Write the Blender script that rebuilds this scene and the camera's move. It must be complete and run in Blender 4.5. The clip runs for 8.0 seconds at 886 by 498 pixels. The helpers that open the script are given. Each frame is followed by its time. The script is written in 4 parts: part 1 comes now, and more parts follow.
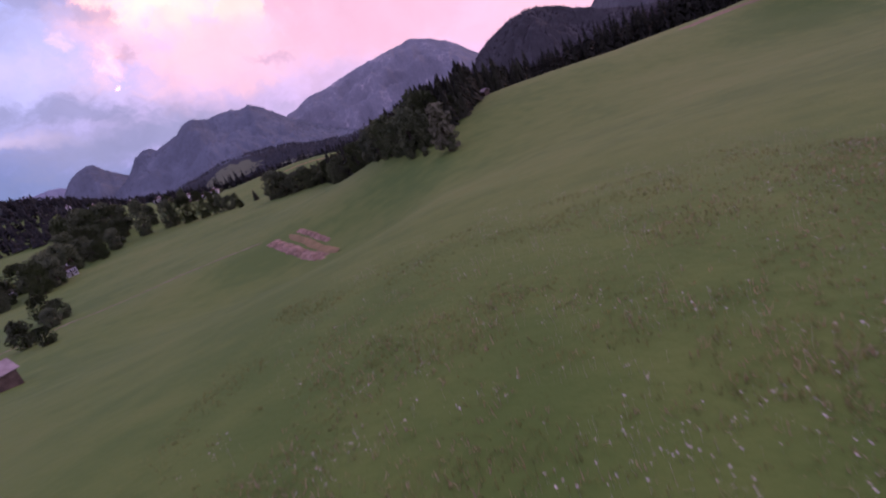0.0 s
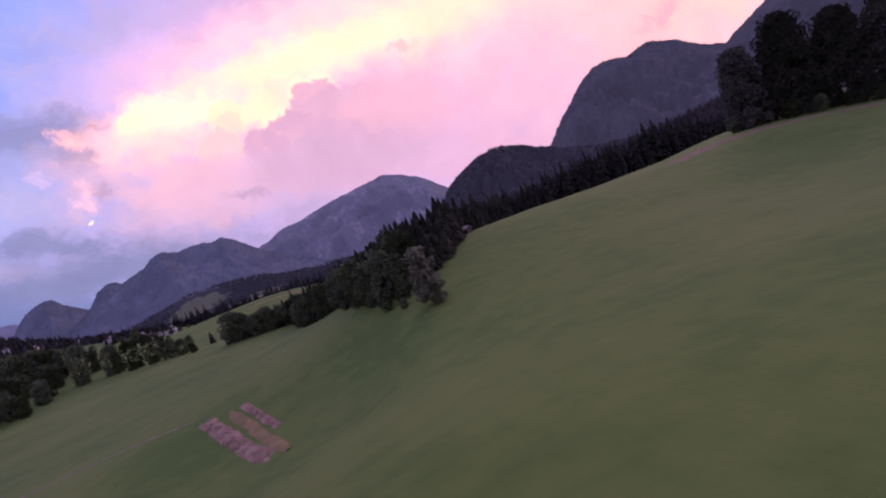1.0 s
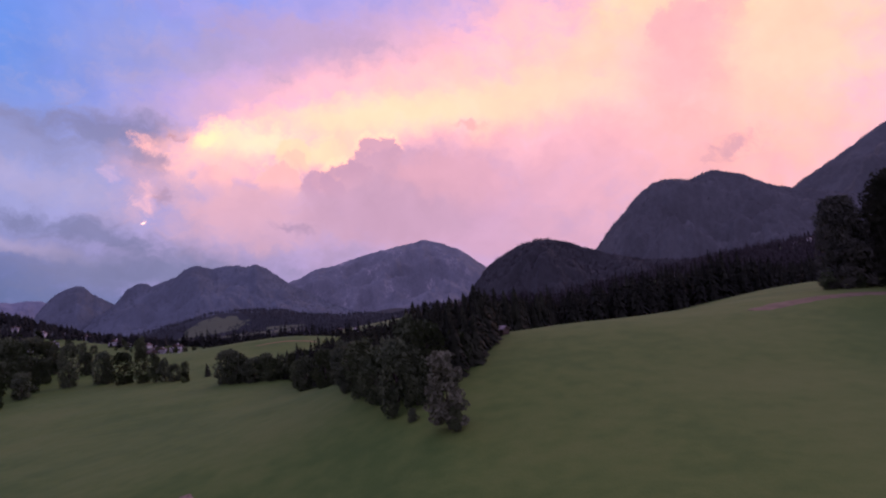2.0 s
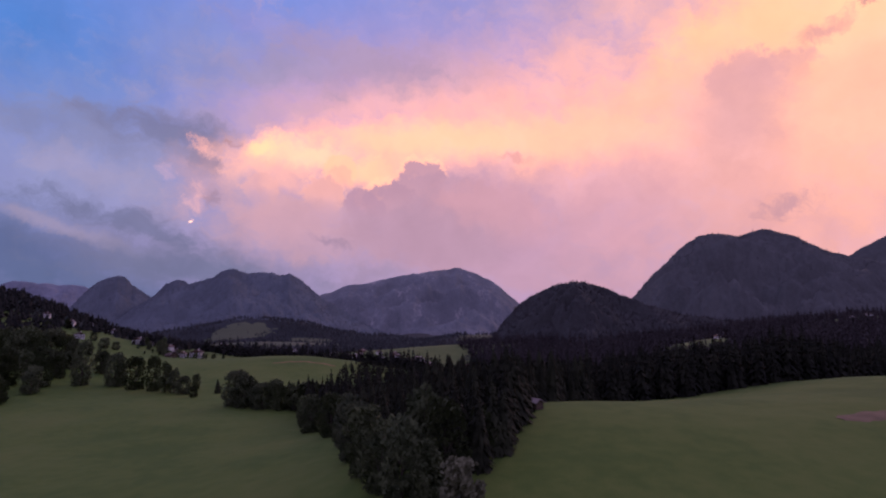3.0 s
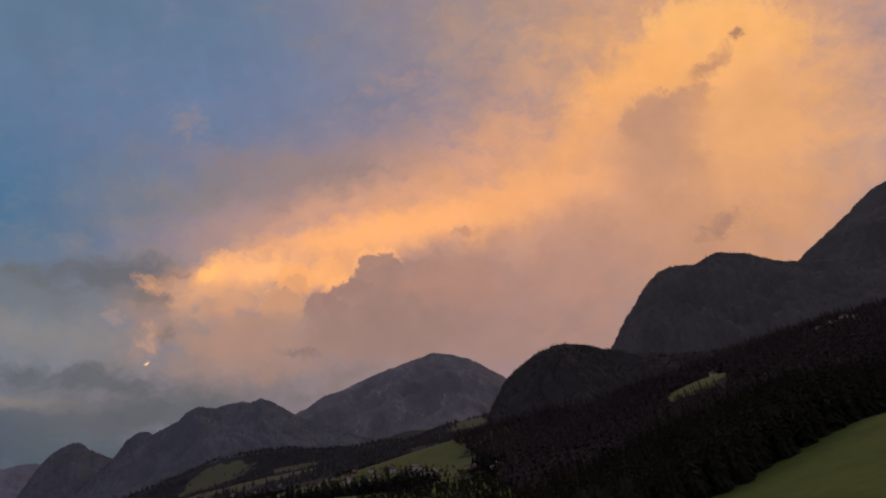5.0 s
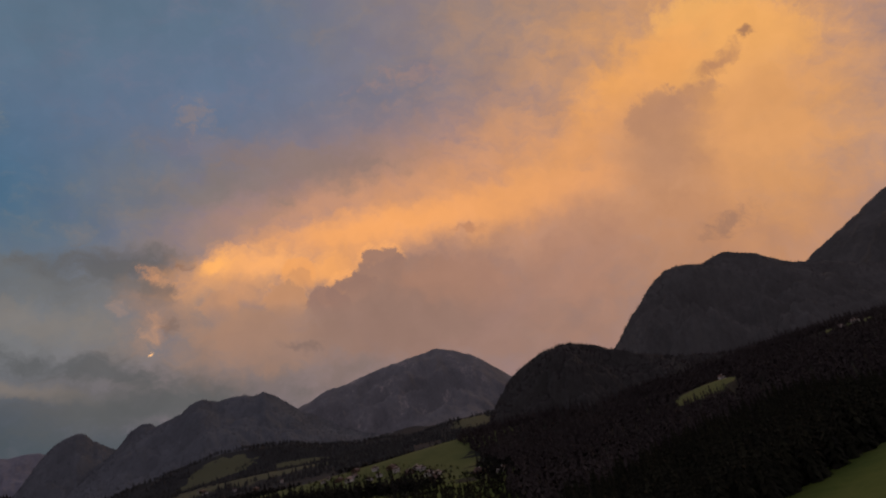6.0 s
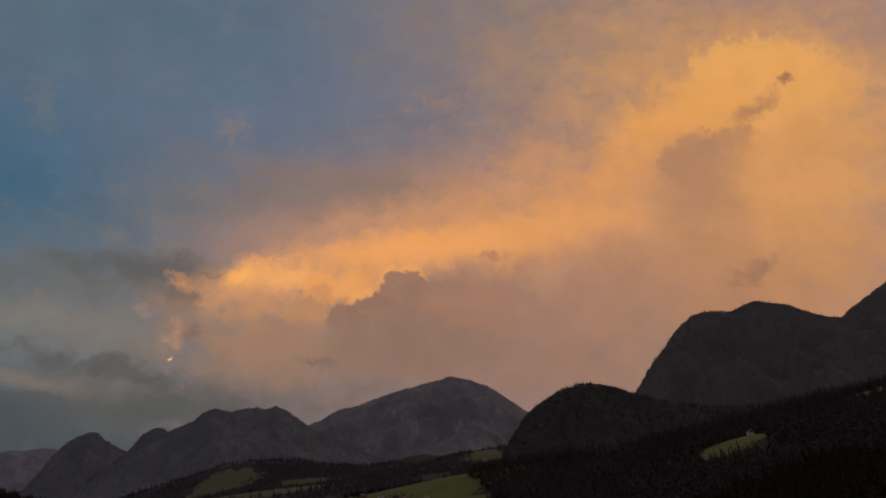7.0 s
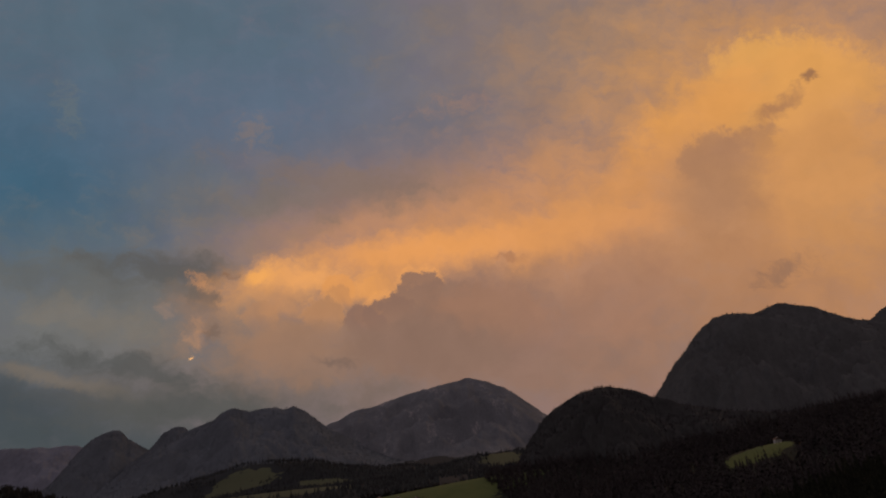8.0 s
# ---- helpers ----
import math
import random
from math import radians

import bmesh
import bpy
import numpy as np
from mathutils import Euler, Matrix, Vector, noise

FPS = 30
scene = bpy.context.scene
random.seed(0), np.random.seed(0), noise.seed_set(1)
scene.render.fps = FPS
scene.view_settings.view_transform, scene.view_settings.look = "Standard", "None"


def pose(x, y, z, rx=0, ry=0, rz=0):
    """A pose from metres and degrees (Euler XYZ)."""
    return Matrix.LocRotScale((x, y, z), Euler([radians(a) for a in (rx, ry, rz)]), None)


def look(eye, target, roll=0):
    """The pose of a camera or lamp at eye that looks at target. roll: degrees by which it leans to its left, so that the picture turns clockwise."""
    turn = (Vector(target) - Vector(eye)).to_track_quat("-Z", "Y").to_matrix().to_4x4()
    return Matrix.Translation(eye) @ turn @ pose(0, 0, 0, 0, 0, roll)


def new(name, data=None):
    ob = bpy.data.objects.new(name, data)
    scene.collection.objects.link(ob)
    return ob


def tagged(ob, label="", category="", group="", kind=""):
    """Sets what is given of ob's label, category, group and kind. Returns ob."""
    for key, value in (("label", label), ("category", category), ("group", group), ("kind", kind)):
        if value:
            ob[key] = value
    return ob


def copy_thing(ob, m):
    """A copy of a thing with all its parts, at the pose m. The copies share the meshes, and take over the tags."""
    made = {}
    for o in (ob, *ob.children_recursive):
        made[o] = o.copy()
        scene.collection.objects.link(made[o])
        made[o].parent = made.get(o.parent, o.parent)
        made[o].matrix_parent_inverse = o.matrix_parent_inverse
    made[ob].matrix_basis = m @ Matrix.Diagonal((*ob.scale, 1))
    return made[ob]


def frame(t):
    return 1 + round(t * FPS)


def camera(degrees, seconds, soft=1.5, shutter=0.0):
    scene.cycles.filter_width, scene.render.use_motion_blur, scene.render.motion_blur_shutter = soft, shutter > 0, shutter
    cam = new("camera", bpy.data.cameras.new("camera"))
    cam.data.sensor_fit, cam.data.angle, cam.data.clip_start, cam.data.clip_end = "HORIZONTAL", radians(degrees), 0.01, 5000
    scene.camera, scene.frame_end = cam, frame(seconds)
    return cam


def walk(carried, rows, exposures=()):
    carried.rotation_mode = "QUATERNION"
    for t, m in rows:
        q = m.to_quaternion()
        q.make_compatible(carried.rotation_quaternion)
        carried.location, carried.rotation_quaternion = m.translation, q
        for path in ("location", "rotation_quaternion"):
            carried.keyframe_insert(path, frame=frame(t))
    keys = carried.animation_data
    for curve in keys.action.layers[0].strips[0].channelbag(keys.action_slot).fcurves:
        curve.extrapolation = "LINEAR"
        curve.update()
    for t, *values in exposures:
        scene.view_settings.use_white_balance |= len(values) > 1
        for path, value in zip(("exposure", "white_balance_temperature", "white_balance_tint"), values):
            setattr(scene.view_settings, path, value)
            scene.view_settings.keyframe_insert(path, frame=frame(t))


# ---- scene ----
import itertools

cam = camera(80.0, 8.0, soft=2.1, shutter=0.1)
PATH = [
    (0.0, pose(2.27, 0.04, 3.56, 72.97, 19.37, -2.66)),
    (0.5, pose(1.46, 13.66, 5.22, 79.18, 21.01, -6.05)),
    (1.0, pose(2.07, 26.86, 6.41, 85.54, 19.95, -6.01)),
    (1.5, pose(2.99, 38.68, 8.25, 89.76, 18.53, -6.27)),
    (2.0, pose(2.97, 48.16, 11.03, 94.28, 6.95, -2.45)),
    (2.2, pose(3.03, 51.77, 12.26, 94.96, 2.30, -0.79)),
    (3.3, pose(3.85, 71.28, 20.68, 99.20, 0.14, 0.46)),
    (3.5, pose(3.72, 74.12, 22.12, 100.64, -0.01, -0.07)),
    (4.0, pose(2.00, 79.94, 26.11, 102.78, 3.85, -0.87)),
    (4.5, pose(0.36, 84.53, 31.50, 104.22, 10.85, -1.37)),
    (4.7, pose(-0.16, 86.33, 33.58, 106.44, 12.25, -1.05)),
    (5.8, pose(-2.21, 96.41, 43.41, 105.08, 13.38, -1.16)),
    (6.0, pose(-2.66, 98.10, 44.54, 105.72, 12.22, -0.84)),
    (6.5, pose(-4.03, 101.92, 46.25, 108.28, 7.91, -0.11)),
    (7.0, pose(-4.96, 105.62, 47.97, 108.77, 7.47, 0.35)),
    (7.5, pose(-4.96, 109.20, 49.75, 108.85, 7.71, 1.43)),
    (8.0, pose(-4.44, 112.75, 51.74, 109.08, 6.93, 2.11)),
]
walk(cam, PATH, exposures=(
    (0.0, 1.95, 5200, 52), (1.0, 1.62, 5020, 55), (1.5, 1.44, 5080, 54), (2.2, 1.2, 5050, 51), (3.3, 0.94, 5150, 45), (4.0, 0.76, 5400, 31),
    (4.7, 0.5, 5900, 17), (6.0, 0.18, 6600, 12), (6.5, 0.17, 6750, 11), (7.0, 0.03, 6900, 10), (8.0, -0.06, 7000, 9)))


# ---- sky and light ----
def srgb(r, g, b):
    return tuple(c / 12.92 if c <= 0.04045 else ((c + 0.055) / 1.055) ** 2.4 for c in (r / 255, g / 255, b / 255)) + (1.0,)


world = bpy.data.worlds.new("dusk_sky")
scene.world = world
world.use_nodes = True
wt = world.node_tree
wt.nodes.clear()


def wn(kind, operation="", data_type="", feature="", interpolation_type="", vector_type=""):
    node = wt.nodes.new(kind)
    if operation:
        node.operation = operation
    if data_type:
        node.data_type = data_type
    if feature:
        node.feature = feature
    if interpolation_type:
        node.interpolation_type = interpolation_type
    if vector_type:
        node.vector_type = vector_type
    return node


def wlink(a, b):
    wt.links.new(a, b)


def wmath(op, a, b):
    node = wn("ShaderNodeMath", operation=op)
    for i, v in enumerate((a, b)):
        if isinstance(v, (int, float)):
            node.inputs[i].default_value = v
        else:
            wlink(v, node.inputs[i])
    return node.outputs[0]


direction = wn("ShaderNodeTexCoord").outputs["Generated"]


def along(axis):
    node = wn("ShaderNodeVectorMath", operation="DOT_PRODUCT")
    wlink(direction, node.inputs[0])
    node.inputs[1].default_value = axis
    return node.outputs["Value"]


# Sky coordinates: degrees right and up of the middle of the sunset, on a plane leaning with the cloud bands.
ahead = along((0.0001, 0.9477, 0.3193))
front = wmath("MAXIMUM", ahead, 0.12)
sky_u = wmath("MULTIPLY", wmath("DIVIDE", along((0.9918, 0.0407, -0.121)), front), 57.2958)
sky_v = wmath("MULTIPLY", wmath("DIVIDE", along((0.1277, -0.3167, 0.9399)), front), 57.2958)
plane = wn("ShaderNodeCombineXYZ")
wlink(sky_u, plane.inputs[0])
wlink(sky_v, plane.inputs[1])


def sky_noise(scale, detail, rough):
    node = wn("ShaderNodeTexNoise")
    node.inputs["Scale"].default_value = scale
    node.inputs["Detail"].default_value = detail
    node.inputs["Roughness"].default_value = rough
    wlink(direction, node.inputs["Vector"])
    return node.outputs["Color"]


def warped(vector, colour, amount):
    shift = wn("ShaderNodeVectorMath", operation="MULTIPLY_ADD")
    wlink(colour, shift.inputs[0])
    shift.inputs[1].default_value = (amount, amount, 0)
    shift.inputs[2].default_value = (-amount / 2, -amount / 2, 0)
    add = wn("ShaderNodeVectorMath", operation="ADD")
    wlink(vector, add.inputs[0])
    wlink(shift.outputs[0], add.inputs[1])
    return add.outputs[0]


billow = warped(warped(plane.outputs[0], sky_noise(5.0, 3.0, 0.5), 3.5), sky_noise(24.0, 7.0, 0.62), 3.2)

# Tattered edges: streaky noise between about -1 and 1, drawn out along the cloud bands.
drawn = wn("ShaderNodeVectorMath", operation="MULTIPLY")
wlink(billow, drawn.inputs[0])
drawn.inputs[1].default_value = (0.6, 1.0, 1.0)
shred = wn("ShaderNodeTexNoise")
shred.inputs["Scale"].default_value, shred.inputs["Detail"].default_value, shred.inputs["Roughness"].default_value = 0.34, 9.0, 0.66
wlink(drawn.outputs[0], shred.inputs["Vector"])
tatter = wmath("MULTIPLY", wmath("SUBTRACT", shred.outputs[0], 0.5), 3.2)

# Frayed edges of small wisps, drawn out along the wind.
fray = wn("ShaderNodeTexNoise")
fray.inputs["Scale"].default_value, fray.inputs["Detail"].default_value, fray.inputs["Roughness"].default_value = 1.0, 6.0, 0.68
wlink(drawn.outputs[0], fray.inputs["Vector"])
wisps = wmath("MULTIPLY", wmath("SUBTRACT", fray.outputs[0], 0.42), 3.6)

# Cauliflower edges of heaped clouds: round heads of several sizes.
curl = warped(warped(plane.outputs[0], sky_noise(7.0, 2.0, 0.5), 2.0), sky_noise(52.0, 6.0, 0.66), 1.15)
heads = wn("ShaderNodeTexVoronoi", feature="SMOOTH_F1")
heads.inputs["Scale"].default_value, heads.inputs["Detail"].default_value, heads.inputs["Roughness"].default_value = 0.55, 4.0, 0.66
heads.inputs["Lacunarity"].default_value, heads.inputs["Smoothness"].default_value = 2.3, 0.2
wlink(curl, heads.inputs["Vector"])
puffs = wmath("SUBTRACT", heads.outputs["Distance"], 0.9)

# Clear dusk air: a physical sky with the sun just under the ridge, veiled by high grey-blue cloud.
air = wn("ShaderNodeTexSky")
air.sky_type, air.sun_disc, air.sun_elevation, air.sun_rotation = "NISHITA", False, radians(1.5), radians(35)
dim = wn("ShaderNodeVectorMath", operation="SCALE")
wlink(air.outputs[0], dim.inputs[0])
dim.inputs["Scale"].default_value = 0.05
veil = wn("ShaderNodeMix", data_type="RGBA")
veil.inputs["Factor"].default_value = 0.8
wlink(dim.outputs[0], veil.inputs["A"])
veil.inputs["B"].default_value = srgb(134, 123, 134)
base_sky = veil.outputs["Result"]
painted = base_sky


def cloud(u, v, w, h, tilt, colour, cover, inner, outer, ragged, puffy=False, wispy=False):
    """One veil or bank of cloud: its middle and half-size in degrees, its tilt, its colour, how its edge fades and how ragged, or puffed up, it is. Puffy heads melt away downwards."""
    global painted
    place = wn("ShaderNodeMapping", vector_type="TEXTURE")
    place.inputs["Location"].default_value = (u, v, 0)
    place.inputs["Rotation"].default_value = (0, 0, radians(tilt))
    place.inputs["Scale"].default_value = (w, h, 1)
    wlink(curl if puffy else billow, place.inputs["Vector"])
    size = wn("ShaderNodeVectorMath", operation="LENGTH")
    wlink(place.outputs[0], size.inputs[0])
    reach = wn("ShaderNodeMath", operation="MULTIPLY_ADD")
    wlink(puffs if puffy else wisps if wispy else tatter, reach.inputs[0])
    reach.inputs[1].default_value = ragged
    wlink(size.outputs["Value"], reach.inputs[2])
    fade = wn("ShaderNodeMapRange", interpolation_type="SMOOTHSTEP")
    fade.inputs["From Min"].default_value = inner
    fade.inputs["From Max"].default_value = outer
    fade.inputs["To Min"].default_value = cover
    fade.inputs["To Max"].default_value = 0.0
    wlink(reach.outputs[0], fade.inputs["Value"])
    share = fade.outputs[0]
    if puffy:
        parts = wn("ShaderNodeSeparateXYZ")
        wlink(place.outputs[0], parts.inputs[0])
        sink = wn("ShaderNodeMapRange", interpolation_type="SMOOTHSTEP")
        sink.inputs["From Min"].default_value, sink.inputs["From Max"].default_value = -0.95, 0.35
        wlink(parts.outputs[1], sink.inputs["Value"])
        share = wmath("MULTIPLY", share, sink.outputs[0])
    mix = wn("ShaderNodeMix", data_type="RGBA")
    wlink(share, mix.inputs["Factor"])
    wlink(painted, mix.inputs["A"])
    mix.inputs["B"].default_value = srgb(*colour)
    painted = mix.outputs["Result"]


cloud(-44.4, 6.8, 25.8, 25.8, 0, (58, 98, 124), 0.95, 0, 1.6, 0.4)  # left clear blue
cloud(-18.6, 19.7, 29.4, 14.1, 0, (92, 110, 134), 0.9, 0, 1.5, 0.5)  # upper blue
cloud(-34.6, 25.2, 29.4, 8.0, 0, (84, 106, 124), 0.8, 0.1, 1.5, 0.5)  # upper teal
cloud(14.5, 23.4, 20.2, 10.4, 0, (142, 122, 112), 0.8, 0, 1.6, 0.6)  # upper brown veil
cloud(37.8, 11.1, 26.4, 20.2, 0, (212, 152, 94), 0.95, 0.1, 1.5, 0.3)  # sunlit cloud mass
cloud(5.9, 0.7, 31.9, 10.4, 8, (205, 146, 102), 0.9, 0.1, 1.5, 0.4)  # peach veil
cloud(10.8, -9.8, 34.3, 9.8, 0, (150, 117, 101), 0.9, 0.1, 1.4, 0.3)  # mauve haze
cloud(39.0, -3.0, 19.6, 8.0, 0, (176, 128, 96), 0.8, 0, 1.5, 0.3)  # warm haze by the ridge
cloud(-37.7, -7.9, 24.5, 10.4, 0, (114, 114, 113), 0.85, 0.1, 1.5, 0.5)  # left grey bank
cloud(-45.6, -17.7, 20.2, 6.7, 0, (66, 76, 84), 0.92, 0.2, 1.4, 0.4)  # low slate bank
cloud(-37.0, -22.0, 26.0, 4.6, 0, (70, 79, 85), 0.85, 0.2, 1.4, 0.4)  # slate haze over the valley's end
cloud(-19.3, -14.0, 20.2, 5.5, 0, (124, 109, 103), 0.7, 0, 1.5, 0.4)  # low grey veil
cloud(-2.7, 11.7, 13.5, 4.2, 15, (112, 110, 120), 0.45, 0.1, 1.5, 0.8)  # blue gap
cloud(-10.1, 6.2, 14.1, 2.8, 5, (128, 112, 106), 0.65, 0.2, 1.4, 0.7)  # grey wedge
cloud(-24.2, 5.6, 11.0, 4.3, 0, (112, 111, 111), 0.55, 0, 1.5, 0.9)  # grey veil
cloud(-13.7, 8.6, 12.3, 1.8, -12, (130, 112, 106), 0.5, 0.1, 1.4, 1)  # veil streak
cloud(-1.5, -0.1, 18.0, 2.6, 6, (238, 164, 98), 0.85, 0.1, 1.3, 0.35)  # glowing band
cloud(13.9, 2.5, 11.7, 2.7, 8, (228, 158, 98), 0.75, 0.1, 1.4, 0.4)  # glowing band right
cloud(-17.0, -3.2, 9.0, 2.3, 0, (238, 168, 104), 0.9, 0.2, 1.2, 0.5)  # glowing band left
cloud(20.6, 8.0, 13.5, 3.2, 35, (214, 150, 94), 0.6, 0.1, 1.5, 0.4)  # rising glow
cloud(36.2, 20.3, 9.2, 4.8, 5, (226, 166, 96), 0.9, 0.6, 1.1, 0.3, True)  # bright crown
cloud(42.1, 19.1, 8.0, 5.5, 0, (224, 162, 96), 0.8, 0.6, 1.15, 0.3, True)  # bright crown right
cloud(37.8, 17.8, 12.3, 4.9, 10, (224, 162, 94), 0.7, 0.2, 1.4, 0.4)  # crown body
cloud(28.6, 15.4, 9.8, 3.4, 30, (224, 158, 92), 0.8, 0.2, 1.3, 0.5)  # crown edge
cloud(42.7, 6.8, 7.4, 9.8, 0, (206, 148, 96), 0.7, 0.1, 1.5, 0.5)  # warm cloud
cloud(-29.7, -1.8, 9.2, 2.2, -8, (86, 86, 88), 0.75, 0.2, 1.3, 0.8)  # dark wisps left
cloud(-40.1, -3.0, 11.7, 2.8, -5, (94, 97, 99), 0.5, 0.2, 1.4, 1)  # dark wisps far left
cloud(-37.7, -7.3, 9.2, 1.8, -10, (124, 118, 112), 0.6, 0.2, 1.4, 1)  # pale gap
cloud(-34.0, -12.2, 12.9, 1.6, -12, (82, 85, 87), 0.72, 0.2, 1.3, 0.9)  # slate streak
cloud(-40.7, -13.7, 9.8, 1.0, -12, (128, 117, 107), 0.55, 0.2, 1.3, 0.8)  # pale streak
cloud(5.9, -7.9, 9.2, 5.6, -4, (146, 116, 106), 0.85, 0.5, 1.3, 0.5)  # cumulus tail
cloud(18.8, -4.8, 8.0, 6.7, 0, (164, 124, 106), 0.6, 0.1, 1.5, 0.6)  # violet veil
cloud(30.1, 6.8, 5.8, 6.4, -25, (166, 125, 100), 0.72, 0.2, 1.4, 0.4)  # shadowed lump
cloud(29.8, 10.2, 5.6, 3.8, 20, (166, 124, 98), 0.72, 0.72, 1.08, 0.3, True)  # lump brow
cloud(33.5, 11.7, 4.4, 2.8, 25, (170, 126, 98), 0.68, 0.68, 1.14, 0.35, True)  # lump brow right
cloud(36.6, 16.0, 4.7, 1.3, 34, (162, 118, 91), 0.75, 0.25, 1.2, 0.5, wispy=True)  # lump tail
cloud(40.4, 19.3, 1.6, 0.75, 10, (150, 110, 85), 0.85, 0.3, 1.2, 0.7, wispy=True)  # lump tip
cloud(36.9, -2.3, 5.2, 1.8, 24, (146, 112, 94), 0.72, 0.1, 1.2, 0.8, wispy=True)  # low wisp
cloud(2.8, 16.1, 8.0, 1.6, 8, (158, 126, 114), 0.42, 0.1, 1.2, 1, wispy=True)  # upper wisp
cloud(-40.4, 15.4, 2.1, 4.4, 18, (108, 118, 122), 0.45, 0.2, 1.2, 0.9, wispy=True)  # pale wisp
cloud(-20.2, 12.9, 2.5, 3.1, 20, (136, 120, 114), 0.5, 0.1, 1.2, 1.1, wispy=True)  # pale wisp middle
cloud(-26.8, -17.0, 16.5, 3.5, 0, (82, 85, 86), 0.85, 0.1, 1.4, 0.4)  # lower dusk
cloud(-26.2, -6.9, 4.3, 3.9, 0, (150, 120, 104), 0.6, 0.1, 1.4, 0.6)  # warm fringe
cloud(-21.4, -4.4, 5.1, 2.4, 0, (204, 148, 102), 0.75, 0.2, 1.4, 0.5)  # warm filler
cloud(-17.9, -9.9, 8.3, 4.3, 0, (150, 122, 106), 0.7, 0.2, 1.3, 0.6)  # soft grey body
cloud(-7.7, -4.2, 4.3, 1.8, 20, (244, 168, 94), 0.7, 0.2, 1.2, 0.3)  # bright hollow
cloud(-20.0, -2.8, 2.8, 1.1, 5, (246, 174, 98), 0.8, 0.2, 1.2, 0.7)  # bright patch
cloud(-11.3, -4.4, 2.6, 2.0, 0, (226, 156, 94), 0.8, 0.85, 1.05, 0.3, True)  # lit head
cloud(-11.1, -5.2, 2.0, 1.7, 0, (200, 142, 96), 0.75, 0.85, 1.06, 0.3, True)  # lit head edge
cloud(-12.8, -6.8, 3.15, 2.65, 0, (226, 160, 102), 0.5, 0.7, 1.12, 0.35, True)  # bright rim of the middle head
cloud(-12.8, -7.0, 2.8, 2.3, 0, (178, 132, 100), 0.88, 0.86, 1.04, 0.3, True)  # middle head
cloud(-19.6, -7.2, 2.6, 2.2, 0, (174, 131, 102), 0.82, 0.84, 1.06, 0.3, True)  # left head
cloud(-15.9, -9.3, 5.9, 2.4, 0, (164, 126, 102), 0.7, 0.4, 1.4, 0.5)  # middle body
cloud(-12.8, -11.2, 7.9, 2.8, 0, (148, 118, 102), 0.7, 0.4, 1.4, 0.5)  # lower body
cloud(-2.4, -3.9, 3.1, 2.9, 0, (244, 170, 102), 0.5, 0.82, 1.1, 0.3, True)  # bright rim of the tower
cloud(-5.8, -6.2, 3.7, 2.55, 10, (244, 170, 100), 0.5, 0.82, 1.1, 0.3, True)  # bright rim of the shoulder
cloud(0.5, -7.7, 9.4, 5.1, -4, (146, 115, 101), 0.92, 0.85, 1.03, 0.22, True)  # dark cumulus
cloud(-2.3, -4.2, 2.8, 2.6, 0, (145, 113, 99), 0.92, 0.86, 1.03, 0.3, True)  # dark cumulus tower
cloud(-5.6, -6.6, 3.3, 2.3, 10, (142, 111, 98), 0.92, 0.86, 1.03, 0.3, True)  # dark cumulus shoulder
cloud(-8.3, -7.5, 2.6, 2.2, 0, (142, 111, 99), 0.92, 0.86, 1.03, 0.3, True)  # dark cumulus foot
cloud(5.7, -7.4, 7.9, 4.7, -4, (160, 120, 100), 0.7, 0.7, 1.15, 0.25, True)  # dark cumulus right
cloud(-0.3, -10.5, 9.8, 3.5, 0, (140, 112, 100), 0.85, 0.5, 1.3, 0.5)  # dark cumulus lower
cloud(-5.8, -15.2, 3.5, 1.4, 0, (118, 104, 98), 0.6, 0.2, 1.4, 0.7)  # low dark cloud
cloud(-26.2, -3.2, 2.4, 1.2, -30, (196, 142, 104), 0.7, 0.1, 1.2, 1, wispy=True)  # edge flecks
cloud(-25.8, -5.0, 2.4, 1.9, -15, (108, 97, 92), 0.75, 0.7, 1.12, 0.4, True)  # dark puff
cloud(-28.1, -4.0, 2.4, 1.4, -15, (114, 104, 98), 0.7, 0.6, 1.2, 0.45, True)  # dark puff upper
cloud(-16.9, -5.7, 3.1, 1.8, 0, (192, 140, 102), 0.7, 0.2, 1.4, 0.4)  # warm gap
cloud(-23.5, -2.2, 1.3, 0.4, 0, (140, 106, 84), 0.7, 0.1, 1.3, 0.6, wispy=True)  # dark fleck
cloud(-30.5, -6.2, 1.3, 1.2, 0, (176, 138, 114), 0.35, 0, 1.3, 0.9, wispy=True)  # lit tuft
cloud(-26.8, -8.8, 2.0, 2.3, -30, (196, 146, 110), 0.55, 0, 1.3, 0.8, wispy=True)  # plume
cloud(-25.1, -8.5, 1.3, 1.7, 0, (118, 100, 92), 0.7, 0.2, 1.2, 0.8, wispy=True)  # plume shadow
cloud(-27.5, -11.1, 0.45, 0.3, 30, (255, 194, 132), 0.95, 0.3, 1.2, 0.6, wispy=True)  # glint
cloud(-11.6, -11.9, 3.3, 0.9, -6, (116, 98, 92), 0.65, 0.2, 1.2, 0.7, wispy=True)  # slate wisp
cloud(7.6, -0.9, 2.5, 0.5, 4, (172, 122, 92), 0.75, 0.2, 1.2, 0.7, wispy=True)  # thin wisp
